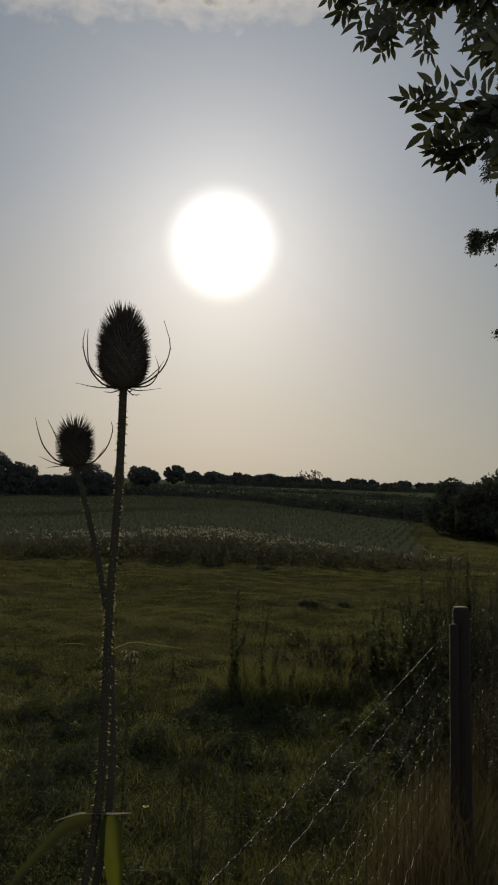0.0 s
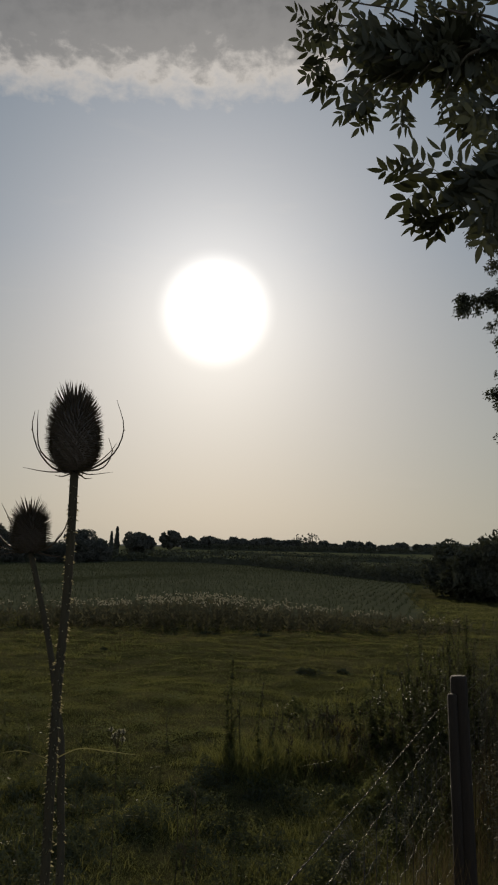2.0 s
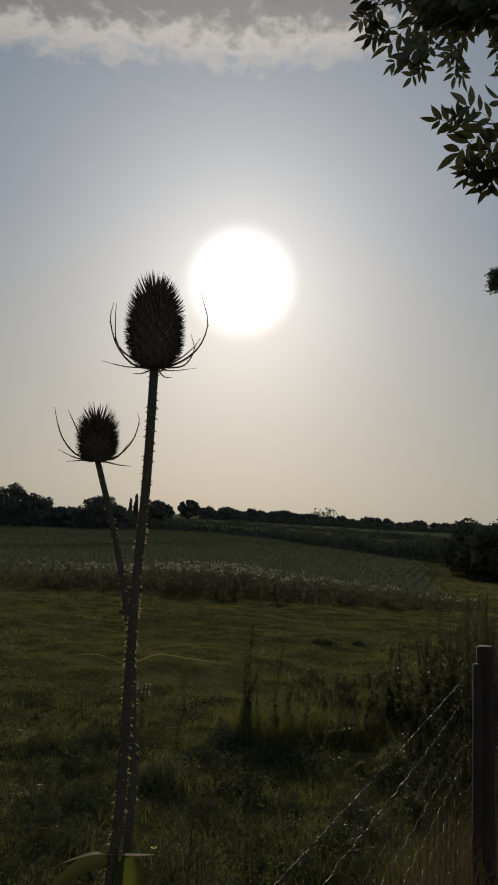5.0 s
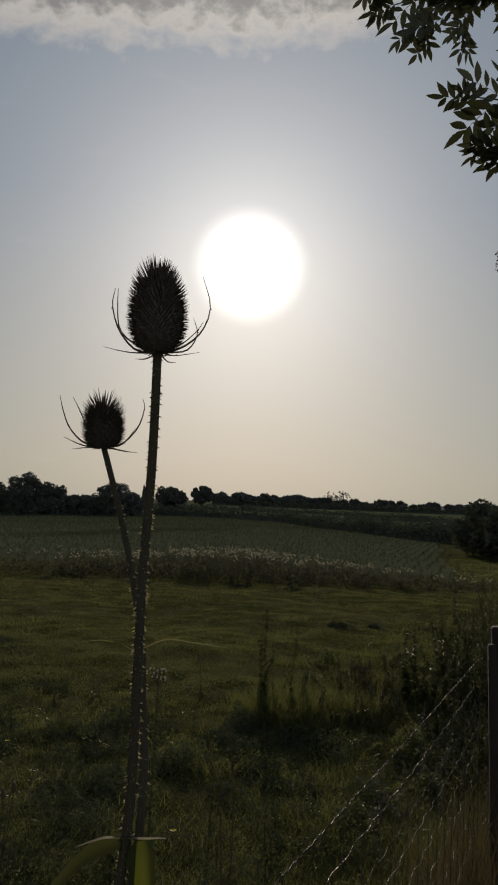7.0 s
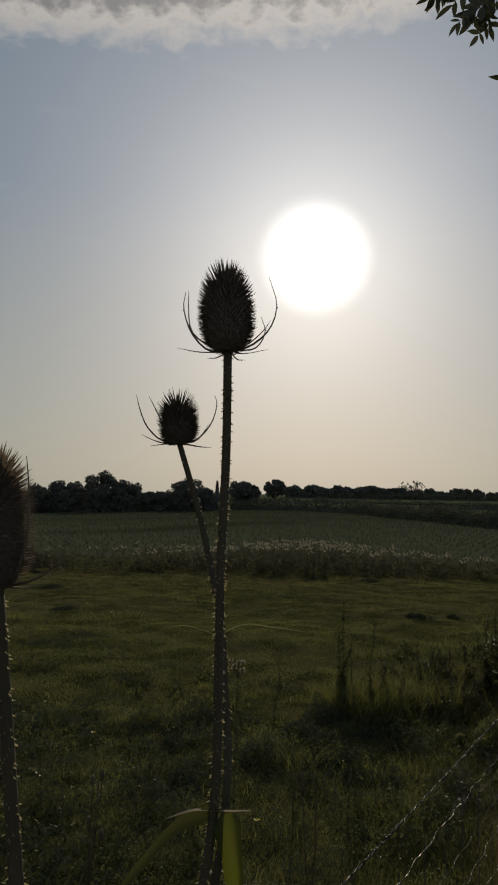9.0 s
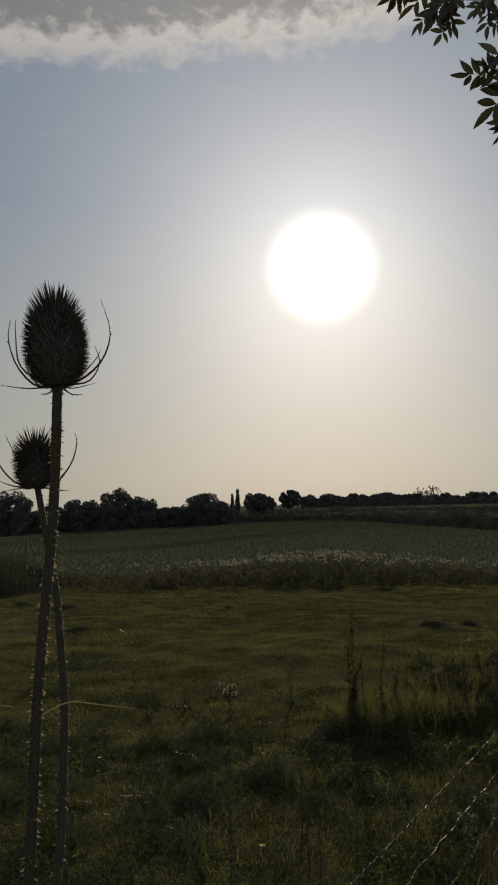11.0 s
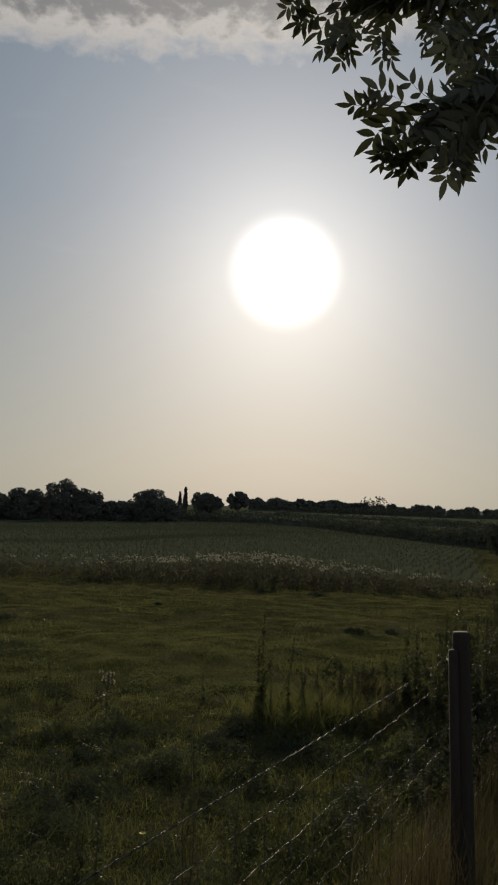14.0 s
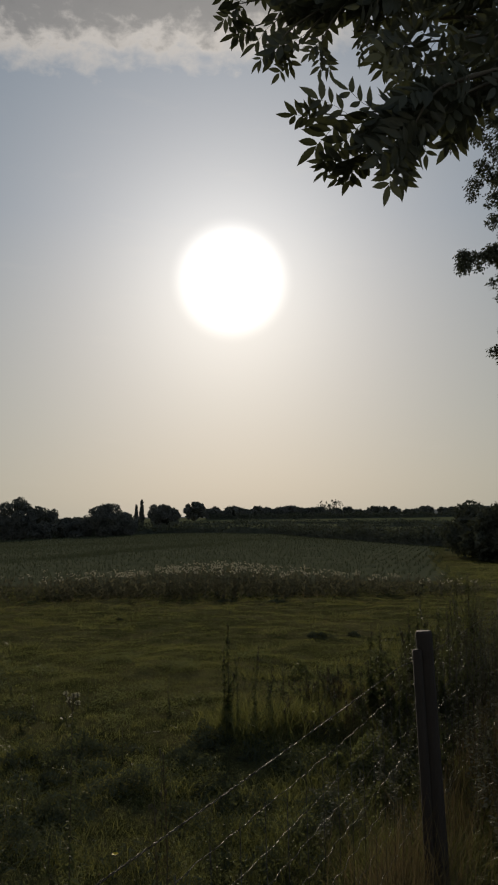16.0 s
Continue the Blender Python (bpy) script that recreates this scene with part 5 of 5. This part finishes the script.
def build_weeds():
    weed(-0.228, 3.334, 1.205, "tall thin thistle topped with pale down", 300, 0.03, 0.05, 1, True, seed=401, name="thistle")
    weed(-0.385, 2.09, 1.125, "dry knapweed with dark knobbly seed heads", 50, 0.07, 0.05, 4, seed=402, name="knapweed")
    weed(0.033, 3.912, 0.76, "rust-brown dry dock stem", 90, 0.03, 0.03, 2, brown=True, seed=403, name="dock")
    weed(-0.96, 2.62, 1.362, "tall prickly thistle with tufted brown heads", 620, 0.05, 0.046, 3, True, seed=408, name="thistle")
    weed(0.14, 7.34, 0.965, "tall dark spire of a leafy weed with a tufted top", 320, 0.05, 0.06, 3, seed=404, name="mugwort")
    weed(0.4, 7.25, 0.69, "dark spire of a leafy weed with a tufted top", 200, 0.05, 0.055, 2, seed=405, name="mugwort")
    weed(0.52, 7.5, 0.56, "dark leafy weed in long grass", 110, 0.08, 0.04, 2, seed=406, name="mugwort", heads=False)
    weed(0.2, 7.45, 0.62, "dark bushy weed in long grass", 150, 0.16, 0.045, 4, seed=407, name="mugwort", heads=False)
    for k, (x, y, h) in enumerate([(4.35, 9.6, 1.0), (4.6, 9.9, 1.1), (4.9, 10.2, 0.95), (4.5, 10.6, 1.1), (5.1, 10.8, 1.05), (3.9, 8.9, 0.9), (4.2, 9.2, 0.8)]):
        weed(x, y, float(land(x, y)) + h, "rust-brown seeding dock among the nettles", 260, 0.1, 0.045, 3, brown=True, seed=640 + k, name="dock", heads=False)
    gen = np.random.default_rng(91)
    k = 0
    while k < 56:
        near = k % 4 == 0
        y = gen.uniform(5.0, 7.5) if near else gen.uniform(7.5, 13)
        x = float(fence_x(y)) - min(abs(gen.normal()), 1.5) * (0.8 if near else 1.1) + 0.25
        top = float(land(x, y)) + (gen.uniform(0.25, 0.5) if near else gen.uniform(0.5, 1.05))
        weed(x, y, top, "dark seeding dock among the long grass by the fence" if k % 2 else "dark leafy thistle by the fence", int(gen.uniform(200, 340)), 0.13, 0.055, int(gen.integers(3, 6)), seed=420 + k, name="dock" if k % 2 else "thistle")
        k += 1
    for k in range(22):
        y = gen.uniform(7.1, 8.9)
        x = gen.uniform(0.75, 1.75) + 0.2 * (y - 8)
        weed(x, y, float(land(x, y)) + gen.uniform(0.16, 0.34), "rough brownish weed in the long grass" if k % 3 else "dark seeding weed in the long grass", 130, 0.14, 0.045, 4, seed=760 + k, name="dock" if k % 2 else "thistle", brown=k % 3 == 0)
    for k in range(26):
        x, y = (float(v[0]) for v in in_view(gen, 1, 4.2, 9, -0.45, 0.2))
        weed(x, y, float(land(x, y)) + gen.uniform(0.2, 0.5), "small dark weed in the pasture grass", 70, 0.06, 0.036, 2, seed=470 + k, name="thistle", heads=False)
    for k in range(20):
        y = gen.uniform(7.6, 10.0)
        x = float(fence_x(y)) - gen.uniform(0.1, 1.5)
        weed(x, y, float(land(x, y)) + gen.uniform(0.6, 1.15), "bushy dark thistle going to seed near the fence", 330, 0.12, 0.075, 4, seed=700 + k, name="thistle")
    # nettles and rough growth on the near side of the fence
    root = thing("nettle_bank", 2.4, 5.0, float(land(2.4, 5.0)), "tangled dark nettles and long grass beyond the fence posts", "nettles", kind="stuff")
    o = np.array(root.location)
    st, lf = Shape(), Shape()
    for k in range(2100):
        thick = k % 2 == 0
        y = gen.uniform(4.2, 7.2) if thick else gen.uniform(4.1, 13)
        x = fence_x(y) + (gen.uniform(0.15, 2.3) if thick else 0.3 + abs(gen.normal()) * 0.8 if y < 4.8 else gen.uniform(-0.9, 2.0))
        z = float(land(x, y))
        h = gen.uniform(0.5, 1.05) * (0.8 if y < 4.4 else 0.95 if x < fence_x(y) - 0.3 else 1.25)
        if x < fence_x(y) - 0.05 and y < 7:
            h *= 0.22 + 0.08 * (y - 4)
        top = np.array([x + gen.normal() * 0.12, y + gen.normal() * 0.12, z + h])
        line = curve([(x, y, z - 0.05), (x * 0.5 + top[0] * 0.5 + 0.03, y, z + h * 0.5), top], 4) - o
        st.tube(line, np.linspace(0.003, 0.001, 4), 3, False)
        n = 66
        t = gen.uniform(0.1, 1.0, n)
        p = line[0] + (line[-1] - line[0]) * t[:, None]
        a = gen.uniform(0, 6.28, n)
        d = np.stack([np.cos(a), np.sin(a), gen.uniform(-0.6, 0.3, n)], 1)
        L = (gen.uniform(0.015, 0.034, n) * (1.3 - 0.6 * t))[:, None]
        w = unit(np.cross(d, (0, 0, 1.0))) * L * 0.28
        lf.many(np.stack([p, p + d * L * 0.4 + w, p + d * L, p + d * L * 0.4 - w], 1), [(0, 1, 2), (0, 2, 3)])
    part("stems", st, STEM, root)
    part("nettle_leaves", lf, NETTLE, root, smooth=False)
    # a single ragwort flower in the grass
    for k, (x, y, h) in enumerate([(-1.6, 5.97, 0.12), (-0.25, 4.3, 0.2)]):
        z = float(land(x, y))
        f = thing("hawkbit", x, y, z, "small yellow flower in the grass", "flower", "yellow flowers")
        s = Shape()
        s.tube([(0, 0, -0.03), (0.005, 0, h * 0.6), (0, 0, h)], [0.0015, 0.0012, 0.001], 5)
        part("stalk", s, STEM, f)
        s = Shape()
        for j in range(14):
            a = j / 14 * 6.283
            d = np.array([math.cos(a), math.sin(a), 0.35])
            w = np.array([-math.sin(a), math.cos(a), 0]) * 0.0035
            s.add([(0, 0, h), d * 0.012 + w + (0, 0, h), d * 0.018 + (0, 0, h), d * 0.012 - w + (0, 0, h)], [(0, 1, 2, 3)])
        part("petals", s, YELLOW, f)


def thistle_strip():
    """The band of seeding thistles across the pasture."""
    gen = np.random.default_rng(95)
    root = thing("thistle_bed", -4, 24, float(land(-4, 24)), "band of seeding thistles with pale fluffy heads", "thistles", kind="stuff")
    o = np.array(root.location)
    st, lf, hd = Shape(), Shape(), Shape()
    for k in range(2560):
        x = gen.uniform(-15, 8.5)
        y = 22.5 + gen.uniform(0, 6) + 0.06 * x
        thick = math.exp(-((x + 1.4) / 2.2) ** 2)
        if gen.uniform() > 0.35 + 0.65 * thick and x < -6:
            continue
        if x > 1 and gen.uniform() < (x - 1) / 7.5:
            continue
        z = float(land(x, y))
        down = gen.uniform() < 0.12 + 0.28 * thick
        h = (gen.uniform(0.58, 0.76) if down else gen.uniform(0.3, 0.66)) * (0.86 + 0.34 * thick) * (1 - 0.45 * float(smooth(1.0, 6.0, x)))
        top = np.array([x + gen.normal() * 0.06, y, z + h])
        line = np.array([(x, y, z - 0.05), top]) - o
        st.tube(line, [0.005, 0.003], 4, False)
        n = 14
        t = gen.uniform(0.02, 0.85, n)
        p = line[0] + (line[-1] - line[0]) * t[:, None]
        a = gen.uniform(0, 6.28, n)
        d = np.stack([np.cos(a), np.sin(a), gen.uniform(0, 0.9, n)], 1)
        L = (gen.uniform(0.08, 0.2, n))[:, None]
        w = unit(np.cross(d, (0, 0, 1.0))) * L * 0.14
        lf.many(np.stack([p, p + d * L * 0.4 + w, p + d * L, p + d * L * 0.4 - w], 1), [(0, 1, 2), (0, 2, 3)])
        m = int(gen.integers(3, 7)) if down else 0
        if not m:
            continue
        c = line[-1] + gen.normal(size=(m, 3)) * (0.06, 0.06, 0.03)
        c = np.repeat(c, 5, 0)
        d = unit(gen.normal(size=c.shape)) * gen.uniform(0.02, 0.045, (len(c), 1))
        w = unit(np.cross(d, gen.normal(size=c.shape))) * 0.018
        hd.many(np.stack([c - w, c + w, c + d], 1), [(0, 1, 2)])
    part("stems", st, STEM, root)
    part("thistle_leaves", lf, ROUGH, root, smooth=False)
    part("down_heads", hd, DOWN, root, "pale silvery thistle down", smooth=False)
    # coarse growth under the tall tree
    root = thing("rough_growth", -12, 21, float(land(-12, 21)), "tall coarse weeds and grass below the big tree", "weeds", kind="stuff")
    o = np.array(root.location)
    s, st = Shape(), Shape()
    for _ in range(620):
        x = gen.uniform(-19.5, -8.8)
        y = 20.5 + gen.uniform(0, 5.5) + 0.15 * (x + 8)
        edge = float(smooth(-8.6, -10.8, x + 0.8 * math.sin(y)))
        tall = (0.3 + 1.0 * edge * (0.75 + 0.25 * math.sin(x * 2.2))) * gen.uniform(0.6, 1.15)
        r = gen.uniform(0.25, 0.55)
        k = int(300 * r)
        d = unit(gen.normal(size=(k, 3))) * gen.uniform(0.25, 1, (k, 1)) ** 0.5
        px, py = x + d[:, 0] * r, y + d[:, 1] * r
        scatter_leaves(s, np.stack([px - o[0], py - o[1], land(px, py) - o[2] + np.abs(d[:, 2]) * tall * 0.85], 1), 0.05, 0.1, gen, 2.6)
        if gen.uniform() < 0.3:
            z = float(land(x, y)) - o[2]
            st.tube([(x - o[0], y - o[1], z), (x - o[0] + gen.normal() * 0.1, y - o[1], z + tall * 1.25)], [0.012, 0.006], 4)
    part("coarse_leaves", s, RANK, root, smooth=False)
    part("dry_stems", st, STEM, root)
    s = Shape()
    k = 13000
    x = gen.uniform(-19, -8.4, k)
    y = 20.3 + gen.uniform(0, 5, k) + 0.15 * (x + 8)
    blades(s, x - o[0], y - o[1], (0.2 + 0.6 * smooth(-8.4, -10.5, x)) * gen.uniform(0.4, 1.25, k), np.full(k, 0.012), gen, 0.3, True, land(x, y) - o[2])
    k = 1800
    x = -9.9 + gen.normal(size=k) * 0.75
    y = 21.6 + gen.normal(size=k) * 0.5
    blades(s, x - o[0], y - o[1], gen.uniform(0.3, 1.45, k) * np.exp(-((x + 9.9) / 1.3) ** 2), np.full(k, 0.013), gen, 0.16, True, land(x, y) - o[2])
    part("coarse_grass", s, RANK, root, smooth=False)


def crop_rows():
    """Rows of young plants over the second field."""
    gen = np.random.default_rng(97)
    root = thing("crop_rows", 0, 40, float(land(0, 40)), "rows of young crop plants across the far field", "crop", kind="stuff")
    o = np.array(root.location)
    s = Shape()
    way = np.array([math.sin(radians(13)), math.cos(radians(13))])
    across = np.array([way[1], -way[0]])
    for r in np.arange(-95, 32, 0.62):
        d = np.arange(20, 215, 0.85)
        p = np.array([0, 12.0]) + across * r + d[:, None] * way
        x, y = p[:, 0] + gen.normal(size=len(p)) * 0.05, p[:, 1] + gen.normal(size=len(p)) * 0.15
        far = np.array([hedge_y(v) for v in x])
        keep = (y > 31) & (y < far - 4) & (x < 7.6 + 0.172 * (y - 30)) & (x > -0.62 * y) & (gen.uniform(size=len(x)) > 0.12)
        x, y = x[keep], y[keep]
        for _ in range(2):
            if len(x):
                blades(s, x - o[0] + gen.normal(size=len(x)) * 0.06, y - o[1], gen.uniform(0.12, 0.27, len(x)), 0.045 + 0.0006 * y, gen, 0.35, False, land(x, y) - o[2])
    part("crop_plants", s, CROP, root, smooth=False)
    root = thing("grass_bank", -14.5, 76, float(land(-14.5, 76)), "low grassy bank crossing the crop field", "bank", kind="stuff")
    o = np.array(root.location)
    s = Shape()
    line = curve([(-24, 56, 0), (-16.9, 66, 0), (-15.4, 74, 0), (-13.6, 84, 0), (-10.4, 92, 0), (-5, 97, 0)], 200)
    k = 5200
    t = gen.integers(0, 200, k)
    x, y = line[t, 0] + gen.normal(size=k) * 1.2, line[t, 1] + gen.normal(size=k) * 3.2
    blades(s, x - o[0], y - o[1], gen.uniform(0.08, 0.3, k), np.full(k, 0.045), gen, 0.4, False, land(x, y) - o[2])
    part("bank_grass", s, CROP, root, smooth=False)


build_ground()
far_country()
big_tree()
crop_rows()
thistle_strip()
wire_fence()
teasel_pair()
teasel_single((0.001, 0.610, 1.787), (0.13, 0.72), 0.0685, 0.0152, 61, (-0.08, 0.0))
ash_tree()
second_ash()
build_weeds()
build_grass()
